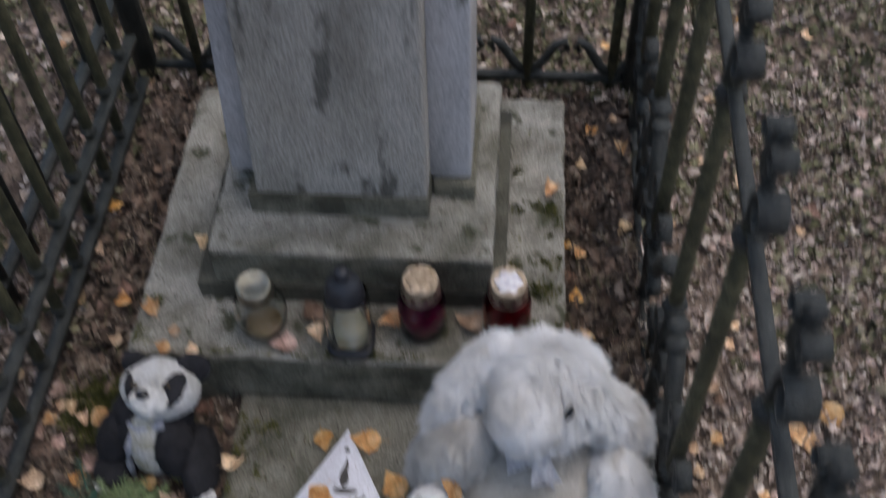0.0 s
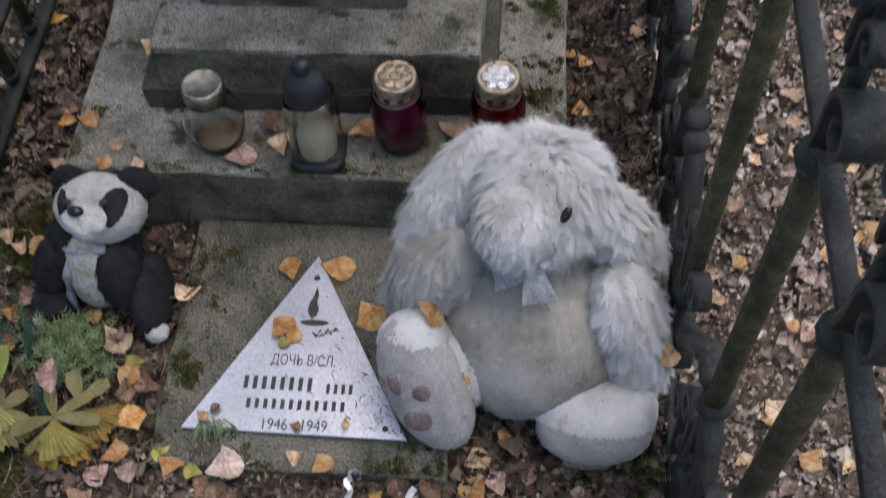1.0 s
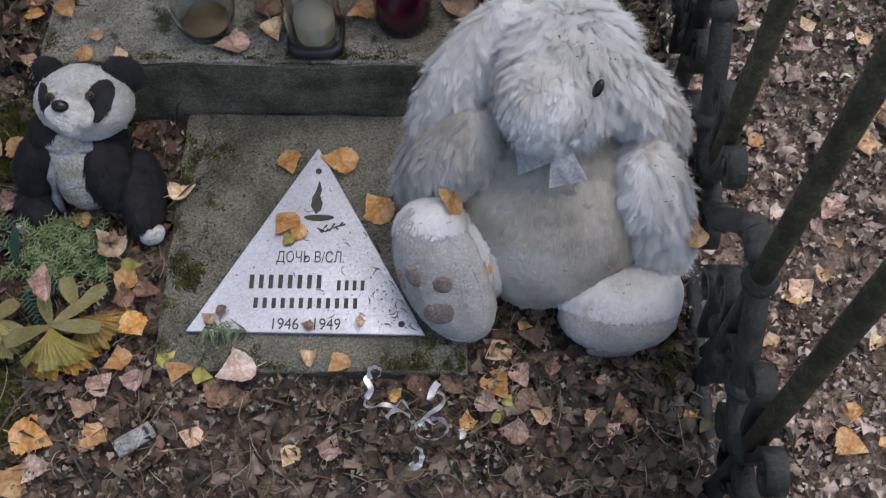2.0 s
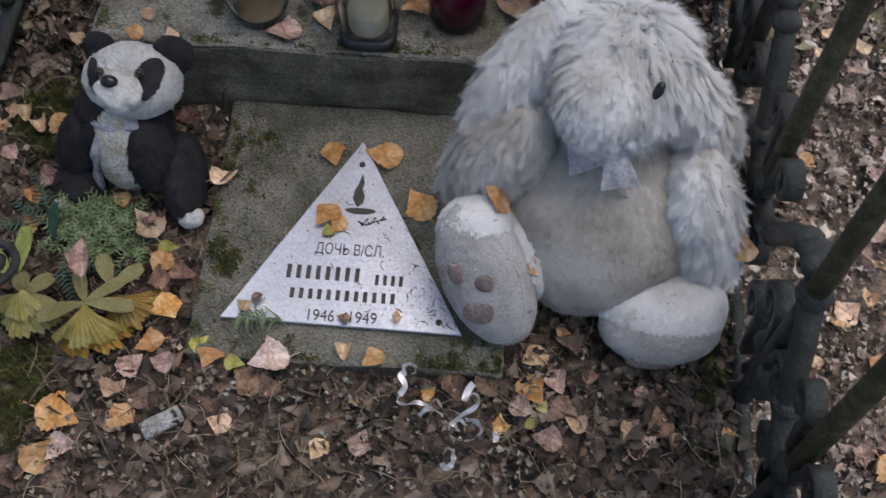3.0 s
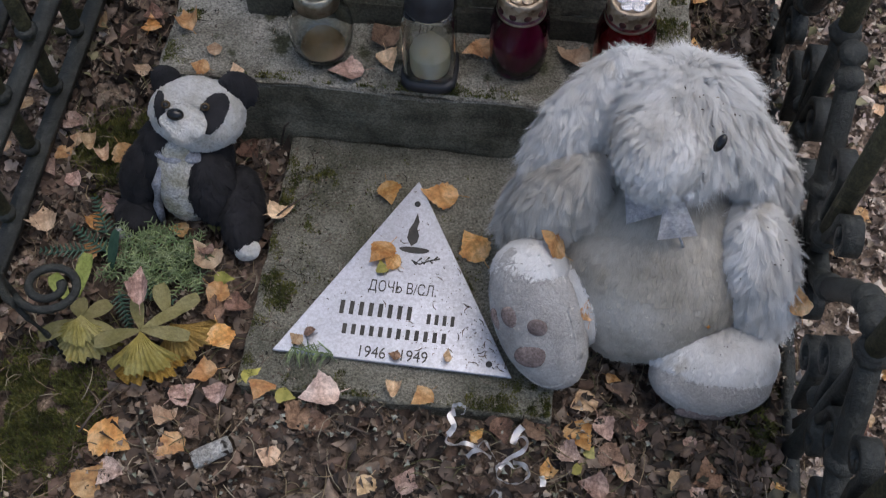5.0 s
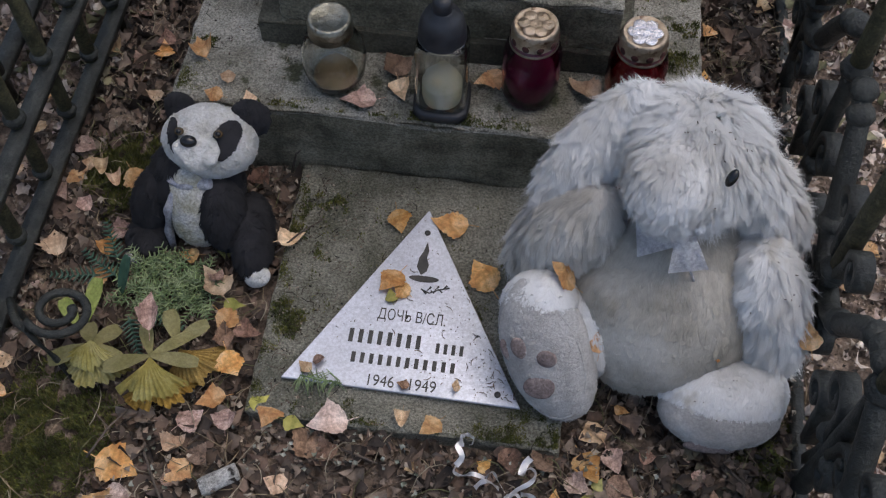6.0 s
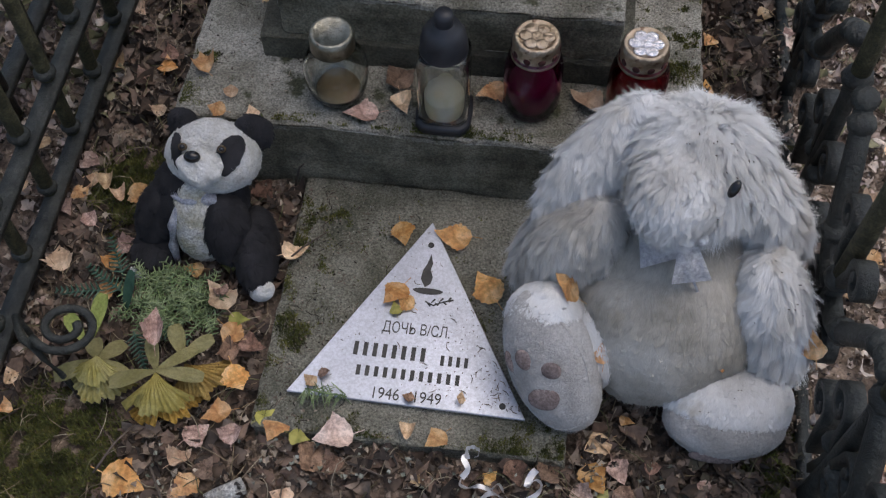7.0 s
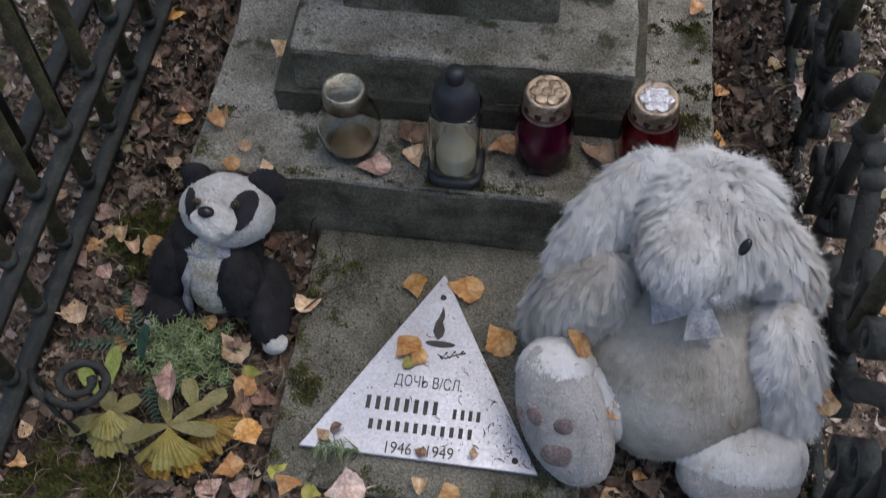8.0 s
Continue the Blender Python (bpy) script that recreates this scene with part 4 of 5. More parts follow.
leaf("rust", -0.088, -0.254, ZP + 0.009, 0.34, 200, (25, 20), on="on the metal plate")
leaf("tan", -0.1, -0.262, ZP + 0.008, 0.4, 50, on="on the metal plate")


# ---------------------------------------------------------------- loose litter
def outside(x, y):
    return not (-0.16 < x < 0.17 and -0.32 < y < 0.0) and not (-0.3 < x < 0.29 and -0.005 < y < 0.5)


def scraps(name, mat, count, area, sizes, lift, label, seed, lean=35, cells=2, keep=outside):
    """Many small curled leaf scraps in one mesh."""
    vs, fs = [], []
    rng = random.Random(seed)
    shapes = []
    for i in range(12):
        me = leaf_mesh("tmp", seed + i, 0.036, 0.03, 1.5, 0.16, False, 3 + cells)
        shapes.append(([v.co.copy() for v in me.vertices], [tuple(p.vertices) for p in me.polygons]))
        bpy.data.meshes.remove(me)
    n = 0
    while n < count:
        if area:
            x, y = rng.uniform(area[0], area[1]), rng.uniform(area[2], area[3])
        else:
            x, y = rng.gauss(0.15, 0.85), rng.gauss(0.25, 0.85)
        if not keep(x, y):
            continue
        n += 1
        v, f = rng.choice(shapes)
        k = rng.uniform(*sizes)
        m = pose(x, y, ground_height(x, y) + rng.uniform(*lift), rng.gauss(0, lean * 0.5), rng.gauss(0, lean * 0.5), rng.uniform(0, 360)) @ Matrix.Diagonal((k * rng.uniform(0.6, 1.1), k, k, 1))
        b = len(vs)
        vs += [(m @ p)[:] for p in v]
        fs += [tuple(b + i for i in q) for q in f]
    me = bpy.data.meshes.new(name)
    me.from_pydata(vs, [], fs)
    me.polygons.foreach_set("use_smooth", [True] * len(me.polygons))
    me.materials.append(mat)
    return tagged(new(name, me), label, "leaf litter", kind="stuff")


def mossy(x, y):
    return ((x + 0.36) / 0.075) ** 2 + ((y + 0.36) / 0.075) ** 2 < 1 or ((x + 0.36) / 0.045) ** 2 + ((y + 0.03) / 0.05) ** 2 < 1


def inside(x, y):
    return -0.44 < x < 0.4 and outside(x, y) and not mossy(x, y)


def beyond(x, y):
    return not (-0.42 < x < 0.4 and y < 0.6) and outside(x, y)


def crumb(x, y):
    return outside(x, y) and not mossy(x, y) and noise.noise(Vector((x * 14, y * 14, 8.0))) > -0.3


scraps("leaf_litter", LITTER, 15000, None, (0.16, 0.72), (0.0, 0.014), "dry tan and brown dead leaves over the soil", 300, keep=beyond)
scraps("rotting_litter", ROTTEN, 5200, (-0.44, 0.4, -0.6, 0.62), (0.2, 0.85), (0.0, 0.012), "rotting brown leaves inside the fence", 330, keep=inside)
# extra leaf scraps, coloured dark to deepen the fence's shade on the ground
scraps("damp_litter", DARKLITTER, 900, (0.27, 0.4, -0.55, -0.2), (0.15, 0.6), (0.008, 0.02), "rotting leaves darkened for the fence's shade at its foot", 340, keep=inside)
scraps("pale_crumbs", PALECRUMBS, 9000, (0.4, 1.0, -0.5, 0.7), (0.08, 0.26), (0.008, 0.02), "small pale bits of dry leaves and stalks outside the fence", 390, 50, 0, beyond)
scraps("leaf_crumbs", CRUMBS, 17000, (-0.6, 0.85, -0.55, 0.6), (0.07, 0.26), (0.006, 0.019), "small crumbs of dead leaves and bark", 360, 50, 0, crumb)
scraps("lichen_bits", LICHEN, 240, (-0.25, 0.3, -0.48, -0.3), (0.08, 0.2), (0.012, 0.02), "small grey-green lichen bits on the dead leaves", 380, 50, 0, crumb)


def grassy(x, y):
    r = math.hypot((x - 0.1) / 1.5, (y - 0.9) / 1.0)
    return beyond(x, y) and y > 0.05 and 0.95 + 0.7 * noise.noise(Vector((x * 3, y * 3, 6.0))) + 0.9 * noise.noise(Vector((x * 230, y * 230, 2.0))) > 1.25 * r


scraps("grass_patch", GRASSY, 17000, (-1.6, 1.8, 0.05, 2.2), (0.2, 0.65), (0.006, 0.02), "short olive grass and moss outside the fence", 410, 60, 0, grassy)


def make_twigs():
    bm = bmesh.new()
    rng = random.Random(77)
    n = 0
    while n < 900:
        x, y = rng.uniform(-0.9, 1.1), rng.uniform(-0.6, 1.0)
        if not outside(x, y):
            continue
        n += 1
        a, L = rng.uniform(0, math.tau), rng.uniform(0.015, 0.075)
        z = ground_height(x, y) + rng.uniform(0.006, 0.016)
        b = rng.uniform(-0.3, 0.3)
        sweep([(x + L * f * math.cos(a + b * f), y + L * f * math.sin(a + b * f), z + 0.006 * math.sin(3 * f) * rng.uniform(-0.4, 1)) for f in (0, 0.35, 0.7, 1)],
              [rng.uniform(0.0006, 0.0013), 0.0009, 0.0008, 0.0005], 5, bm=bm, cap=False)
    tagged(part("twigs", bm, TWIG), "thin dry twigs and stalks scattered over the leaves", "twigs", kind="stuff")


make_twigs()


def make_moss(name, cx, cy, rx, ry, count, seed, label):
    rng = random.Random(seed)
    vs, fs = [], []
    while len(fs) < count:
        x, y = rng.gauss(0, 0.5), rng.gauss(0, 0.5)
        if x * x + y * y > 1 + 0.5 * noise.noise(Vector((x * 2, y * 2, seed))) or noise.noise(Vector((x * 4, y * 4, seed + 5))) < -0.25:
            continue
        px, py = cx + x * rx, cy + y * ry
        if not outside(px, py):
            continue
        z = ground_height(px, py) + 0.007 + 0.014 * max(0, 1 - x * x - y * y) * (0.6 + noise.noise(Vector((px * 60, py * 60, 2))))
        a, h, w = rng.uniform(0, math.tau), rng.uniform(0.003, 0.009), rng.uniform(0.0008, 0.002)
        b = len(vs)
        vs += [(px - w * math.cos(a), py - w * math.sin(a), z - 0.004), (px + w * math.cos(a), py + w * math.sin(a), z - 0.004),
               (px + rng.uniform(-0.004, 0.004), py + rng.uniform(-0.004, 0.004), z + h * 0.6)]
        fs.append((b, b + 1, b + 2))
    me = bpy.data.meshes.new(name)
    me.from_pydata(vs, [], fs)
    me.materials.append(MOSS)
    tagged(new(name, me), label, "moss", kind="stuff")


make_moss("moss", -0.36, -0.36, 0.085, 0.09, 9000, 3, "dark green moss cushion on the soil")
make_moss("moss", -0.36, -0.03, 0.07, 0.07, 5000, 9, "dark green moss beside the step")
make_moss("moss", 0.36, -0.13, 0.05, 0.16, 3500, 14, "moss at the foot of the fence")

# leaves lying about the pad and before it
for kind, x, y, s, a in (("tan", -0.411, -0.031, 0.53, 85), ("tan", -0.390, -0.033, 0.50, 195), ("birch", -0.417, -0.049, 0.50, 133), ("tan", -0.368, -0.052, 0.46, 217), ("birch", -0.342, -0.049, 0.71, 225),
                         ("tan", -0.411, -0.140, 0.72, 23), ("birch", -0.349, -0.134, 0.66, 4), ("pink", -0.339, -0.116, 0.63, 301), ("birch", -0.258, -0.138, 0.55, 93), ("olive", -0.219, -0.130, 0.38, 84),
                         ("tan", -0.356, 0.082, 0.48, 358), ("pink", -0.422, -0.005, 0.59, 169), ("birch", -0.493, 0.065, 0.53, 301), ("tan", -0.486, 0.017, 0.52, 171), ("pink", -0.429, -0.070, 0.58, 230),
                         ("pink", -0.395, -0.086, 0.49, 54), ("rust", -0.203, -0.023, 0.63, 228)):
    leaf(kind, x, y, ground_height(x, y) + 0.014, s * 1.08, a, on="beside the bouquet")
for kind, x, y, s, a in (("birch", -0.344, -0.177, 0.61, 312), ("rust", -0.304, -0.185, 0.42, 188), ("olive", -0.191, -0.199, 0.50, 266), ("birch", -0.193, -0.216, 0.67, 241), ("rust", -0.194, -0.234, 0.61, 23),
                         ("rust", -0.171, -0.228, 0.63, 272), ("birch", -0.179, -0.267, 0.71, 212), ("birch", -0.190, -0.304, 0.71, 108), ("pink", -0.172, -0.324, 0.59, 11), ("olive", -0.141, -0.302, 0.48, 311),
                         ("birch", -0.128, -0.312, 0.69, 170), ("olive", -0.102, -0.321, 0.48, 258)):
    leaf(kind, x, y, ground_height(x, y) + 0.02, s * 1.08, a, on="beside the bouquet")
for kind, x, y, s, a in (("tan", -0.217, -0.356, 0.56, 316), ("birch", -0.271, -0.381, 0.99, 257), ("birch", -0.279, -0.425, 0.84, 331), ("birch", -0.206, -0.381, 0.70, 142), ("rust", -0.212, -0.390, 0.47, 288),
                         ("pink", -0.261, -0.415, 0.63, 160), ("rust", -0.192, -0.361, 0.53, 336), ("pink", -0.209, -0.327, 0.62, 316), ("rust", -0.065, -0.342, 0.55, 35), ("rust", -0.086, -0.336, 0.80, 48),
                         ("tan", -0.108, -0.381, 0.54, 78), ("pink", 0.030, -0.391, 0.64, 347), ("tan", -0.009, -0.399, 0.51, 157), ("tan", 0.021, -0.349, 0.27, 225)):
    leaf(kind, x, y, ground_height(x, y) + 0.013, s * 1.08, a, on="before the pad")
for kind, x, y, s, a in (("pale", -0.065, -0.319, 0.95, 108), ("tan", 0.006, -0.305, 0.44, 182), ("birch", 0.036, -0.308, 0.62, 138)):
    leaf(kind, x, y, ZP + 0.004, s, a, (8, 0), on="at the edge of the pad")
for kind, x, y, s, a in (("tan", 0.198, -0.287, 0.64, 126), ("birch", 0.195, -0.323, 0.74, 210), ("pink", 0.220, -0.312, 0.63, 210), ("rust", 0.151, -0.321, 0.71, 325), ("pink", 0.186, -0.342, 0.61, 245),
                         ("olive", 0.207, -0.339, 0.33, 334), ("olive", 0.194, -0.355, 0.38, 308), ("birch", 0.165, -0.361, 0.49, 356), ("rust", 0.228, -0.340, 0.63, 241), ("tan", 0.240, -0.355, 0.49, 58),
                         ("tan", 0.294, -0.359, 0.55, 309), ("rust", 0.252, -0.304, 0.41, 347), ("birch", 0.093, -0.336, 0.38, 325), ("rust", 0.118, -0.326, 0.60, 204), ("birch", 0.225, -0.258, 0.35, 256),
                         ("pink", 0.213, -0.374, 0.65, 76)):
    leaf(kind, x, y, ground_height(x, y) + 0.012, s * 1.08, a, on="on the soil by the fence")
for kind, x, y, s, a in (("tan", 0.388, -0.355, 0.33, 299), ("tan", 0.339, -0.366, 0.41, 206), ("pink", 0.303, -0.319, 0.42, 102), ("rust", 0.322, -0.349, 0.69, 22), ("pink", 0.303, -0.374, 0.68, 307),
                         ("birch", 0.511, -0.220, 0.66, 356)):
    leaf(kind, x, y, ground_height(x, y) + 0.012, s * 1.08, a, on="on the soil by the fence")
for kind, x, y, s, a in (("birch", 0.408, -0.153, 0.42, 31), ("tan", 0.433, -0.142, 0.30, 288), ("birch", 0.388, -0.357, 0.28, 147), ("tan", 0.457, -0.049, 0.38, 54)):
    leaf(kind, x, y, ground_height(x, y) + 0.013, s * 1.08, a, on="by the fence")
for kind, x, y, s, a in (("tan", 0.572, 0.218, 0.72, 105), ("tan", 0.572, 0.174, 0.53, 276), ("tan", 0.528, 0.144, 0.43, 314), ("tan", 0.569, 0.128, 0.52, 15), ("tan", 0.518, 0.112, 0.43, 221),
                         ("tan", 0.632, 0.112, 0.59, 16), ("pink", 0.558, 0.097, 0.48, 258), ("pink", 0.543, 0.052, 0.50, 119), ("tan", 0.490, 0.040, 0.56, 317), ("rust", 0.497, 0.024, 0.41, 353),
                         ("birch", 0.598, -0.016, 0.72, 181), ("birch", 0.618, -0.031, 0.69, 359), ("birch", 0.645, 0.015, 0.91, 111), ("pink", 0.565, -0.046, 0.64, 27), ("birch", 0.490, -0.034, 0.48, 215),
                         ("tan", 0.463, -0.082, 0.44, 11)):
    leaf(kind, x, y, ground_height(x, y) + 0.014, s * 1.08, a, on="outside the fence")
for kind, x, y, s, a in (("birch", 0.544, -0.112, 0.39, 71), ("pink", 0.561, -0.119, 0.69, 146), ("pink", 0.543, -0.143, 0.46, 219), ("tan", 0.557, -0.161, 0.49, 56), ("tan", 0.541, -0.198, 0.45, 15),
                         ("tan", 0.518, -0.214, 0.69, 312), ("tan", 0.479, -0.272, 0.44, 112), ("rust", 0.477, -0.288, 0.44, 345), ("birch", 0.549, -0.269, 0.68, 322), ("tan", 0.585, -0.275, 0.45, 136),
                         ("birch", 0.548, -0.351, 0.52, 165), ("pink", 0.515, -0.368, 0.57, 187), ("birch", 0.538, -0.383, 0.75, 231), ("birch", 0.576, -0.383, 0.35, 214)):
    leaf(kind, x, y, ground_height(x, y) + 0.014, s * 1.08, a, on="outside the fence")
leaf("tan", -0.216, -0.176, 0.03, 1.0, 40, (4, 6), on="on the bouquet's foliage")
leaf("rust", -0.217, -0.172, 0.034, 0.45, 90, (14, 20), on="on a paler leaf")
for kind, x, y, s, a in (("tan", -0.43, 0.149, 0.6, 50), ("birch", -0.366, 0.153, 0.7, 10), ("tan", -0.557, 0.16, 0.8, 90), ("tan", -0.557, 0.238, 0.7, 0), ("tan", -0.491, -0.049, 0.7, 45),
                         ("birch", 0.305, 0.19, 0.6, 0), ("birch", 0.31, 0.27, 0.6, 30), ("birch", 0.32, 0.12, 0.55, 50), ("tan", -0.419, -0.287, 0.55, 40), ("birch", -0.415, -0.324, 0.5, 100)):
    leaf(kind, x, y, ground_height(x, y) + 0.014, s, a)
for i in range(200):
    while True:
        x, y = leaf_rng.gauss(0.2, 0.8), leaf_rng.gauss(0.3, 0.8)
        if beyond(x, y) and not (0.4 < x < 0.68 and -0.5 < y < 0.25):
            break
    kind = leaf_rng.choice(["birch"] * 3 + ["tan"] * 6 + ["pink"] * 3 + ["rust"] * 2)
    leaf(kind, x, y, ground_height(x, y) + 0.014, leaf_rng.uniform(0.4, 0.8), on="outside the fence")
for i in range(26):
    while True:
        x, y = leaf_rng.uniform(-0.43, 0.39), leaf_rng.uniform(0.1, 0.6)
        if inside(x, y):
            break
    leaf(leaf_rng.choice(["tan", "rust", "birch"]), x, y, ground_height(x, y) + 0.012, leaf_rng.uniform(0.4, 0.7), on="between step and fence")


# ---------------------------------------------------------------- bouquet, hook, foil ribbon, bark
def petal(name, mat, parent, base, tip, wide, cup=0.1, n=8, pleat=0.0):
    """A petal from base to tip, its blade facing up."""
    base, tip = Vector(base), Vector(tip)
    d = tip - base
    L = d.length
    d.normalize()
    side = d.cross(Vector((0, 0, 1))).normalized()
    up = side.cross(d)
    bm = bmesh.new()
    rows = []
    for i in range(n + 1):
        f = i / n
        w = wide * 1.05 * (math.sin(math.pi * min(1, 0.1 + 0.8 * f) ** 1.6) ** 0.6)
        rows.append([bm.verts.new(base + d * L * f + side * w * s * 0.5 + up * (cup * w * s * s * 0.5 + cup * L * 0.5 * math.sin(math.pi * f) * 0.5 + 0.0009 * math.sin(11 * s + 3 * f))) for s in (-1, -0.66, -0.33, 0, 0.33, 0.66, 1)])
    for a, b in zip(rows, rows[1:]):
        for j in range(6):
            bm.faces.new((a[j], a[j + 1], b[j + 1], b[j]))
    return part(name, bm, mat, parent)


def trumpet(mat, parent, at, heading, drop, length, spread, folds=13, seed=0):
    """A pleated fan of cloth that opens along heading (degrees)."""
    rng = random.Random(seed)
    bm = bmesh.new()
    rows = []
    n = folds * 4
    frill = [rng.uniform(0.85, 1.1) for _ in range(folds + 1)]
    for i in range(9):
        f = i / 8
        row = []
        for j in range(n + 1):
            u = j / n
            a = radians(heading) + radians(spread) * (u - 0.5) * (0.55 + 0.45 * f)
            k = frill[int(u * folds)] if f > 0.7 else 1.0
            r = 0.004 + length * f * k
            ridge = 0.0032 * min(1, f * 1.6) * math.cos(u * folds * math.tau) + 0.016 * math.sin(math.pi * u) * (0.4 + 0.6 * f)
            row.append(bm.verts.new((at[0] + r * math.cos(a), at[1] + r * math.sin(a), at[2] - drop * f * f + ridge)))
        rows.append(row)
    for p, q in zip(rows, rows[1:]):
        for j in range(n):
            bm.faces.new((p[j], p[j + 1], q[j + 1], q[j]))
    return part("flower", bm, mat, parent, "pleated yellow fabric flower")


def make_bouquet():
    o = Vector((-0.27, -0.24, 0))
    q = tagged(empty("artificial_bouquet", o), "faded artificial bouquet of yellow fabric flowers and green foliage", "bouquet")

    def at(x, y, z):
        return (x - o.x, y - o.y, z)

    f1 = trumpet(FRILL, q, at(-0.32, -0.266, 0.05), -88, 0.02, 0.029, 150, 13, 1)
    trumpet(FRILL, q, at(-0.32, -0.268, 0.036), -90, 0.022, 0.037, 150, 15, 4)
    for x, y in ((-0.362, -0.292), (-0.285, -0.285), (-0.335, -0.245), (-0.3, -0.245)):
        petal("petal", PETAL, f1, at(-0.32, -0.27, 0.046), at(x, y, 0.04), 0.018)
    f2 = trumpet(OLIVEFRILL, q, at(-0.254, -0.279, 0.054), -80, 0.028, 0.038, 125, 13, 2)
    trumpet(OCHRE, q, at(-0.252, -0.279, 0.036), -70, 0.022, 0.041, 130, 15, 5)
    for x, y, w in ((-0.3, -0.296, 0.017), (-0.272, -0.241, 0.014), (-0.206, -0.278, 0.016), (-0.218, -0.245, 0.014)):
        petal("petal", PETAL, f2, at(-0.254, -0.279, 0.056), at(x, y, 0.05), w)
    f3 = trumpet(OCHRE, q, at(-0.235, -0.258, 0.034), -45, 0.02, 0.042, 140, 15, 3)
    for x, y in ((-0.205, -0.235), (-0.25, -0.225)):
        petal("petal", PETAL, f3, at(-0.235, -0.255, 0.046), at(x, y, 0.055), 0.017)
    ob = leaf("pink", -0.262, -0.24, 0.07, 0.95, 12, (12, 4), on="caught in the bouquet")
    ob.matrix_world = ob.matrix_world @ Matrix.Diagonal((0.62, 1, 1, 1))
    for a, b, w in (((-0.318, -0.2, 0.02), (-0.304, -0.175, 0.07), 0.014), ((-0.343, -0.236, 0.025), (-0.34, -0.19, 0.04), 0.017), ((-0.352, -0.24, 0.02), (-0.375, -0.215, 0.03), 0.016)):
        petal("leaf_blade", BLADE if w > 0.015 else DARKFERN, q, at(*a), at(*b), w)
    rng = random.Random(31)
    bm = bmesh.new()
    for i in range(170):
        a, r = rng.uniform(0, math.tau), 0.044 * math.sqrt(rng.random())
        p = Vector(at(-0.268 + r * 1.15 * math.cos(a), -0.183 + r * 0.75 * math.sin(a), 0.018 + rng.uniform(0, 0.014)))
        h = rng.uniform(0, math.tau)
        d = Vector((math.cos(h), math.sin(h), rng.uniform(-0.1, 0.35)))
        s = d.cross(Vector((0, 0, 1))).normalized()
        pts = [p + d * 0.0055 * k + s * 0.001 * math.sin(k + i) for k in range(5)]
        sweep(pts, [0.0009, 0.0009, 0.0008, 0.0007, 0.0005], 5, bm=bm, cap=False)
        for k in range(1, 5):
            for e in (-1, 1):
                sweep([pts[k], pts[k] + (d * 0.55 + s * e) * 0.0058 + Vector((0, 0, 0.001))], [0.0009, 0.0004], 4, bm=bm, cap=False)
    tagged(part("foliage", bm, FERN, q, "fine light green plastic foliage"), kind="stuff")
    for x, y, h in ((-0.325, -0.18, 150), (-0.345, -0.18, 190), (-0.3, -0.225, -60), (-0.285, -0.215, -20), (-0.33, -0.16, 120)):
        bm = bmesh.new()
        d = Vector((math.cos(radians(h)), math.sin(radians(h)), 0.1))
        s = d.cross(Vector((0, 0, 1))).normalized()
        b = Vector(at(x, y, 0.028))
        sweep([b + d * 0.012 * k - Vector((0, 0, 0.0006 * k * k)) for k in range(5)], 0.001, 5, bm=bm)
        for k in range(1, 10):
            c = b + d * 0.0055 * k
            for e in (-1, 1):
                sweep([c, c + (d * 0.5 + s * e) * (0.013 - 0.001 * k)], [0.0016, 0.0005], 4, bm=bm, cap=False)
        part("frond", bm, DARKFERN, q, "dark green plastic fern frond")


make_bouquet()


def make_hook():
    h = tagged(empty("iron_hook", (-0.34, -0.26, 0)), "black wrought-iron scroll hook standing beside the bouquet", "iron hook")
    turns = []
    for k in range(30):
        a = radians(215 + 18.5 * k)
        r = 0.034 * (1 - 0.64 * k / 29)
        turns.append(Vector((-0.002 + r * 1.0 * math.cos(a), -0.001 + r * 0.85 * math.sin(a), 0.098)))
    turns = [Vector((-0.068, 0.016, 0.072)), Vector((-0.058, 0.0, 0.076)), Vector((-0.045, -0.014, 0.085)), Vector((-0.03, -0.023, 0.094))] + turns
    part("scroll", sweep(turns, [0.0045] * (len(turns) - 4) + [0.0046, 0.005, 0.0055, 0.005], 8), IRON, h)
    part("prong", sweep([(-0.034, -0.021, 0.091), (-0.022, -0.029, 0.078), (-0.012, -0.031, 0.05), (-0.008, -0.032, 0.02), (-0.008, -0.032, -0.02)], 0.0032, 8), IRON, h)
    part("post", sweep([(-0.068, 0.016, 0.074), (-0.07, 0.02, 0.03), (-0.07, 0.022, -0.03)], 0.0034, 8), IRON, h)


make_hook()


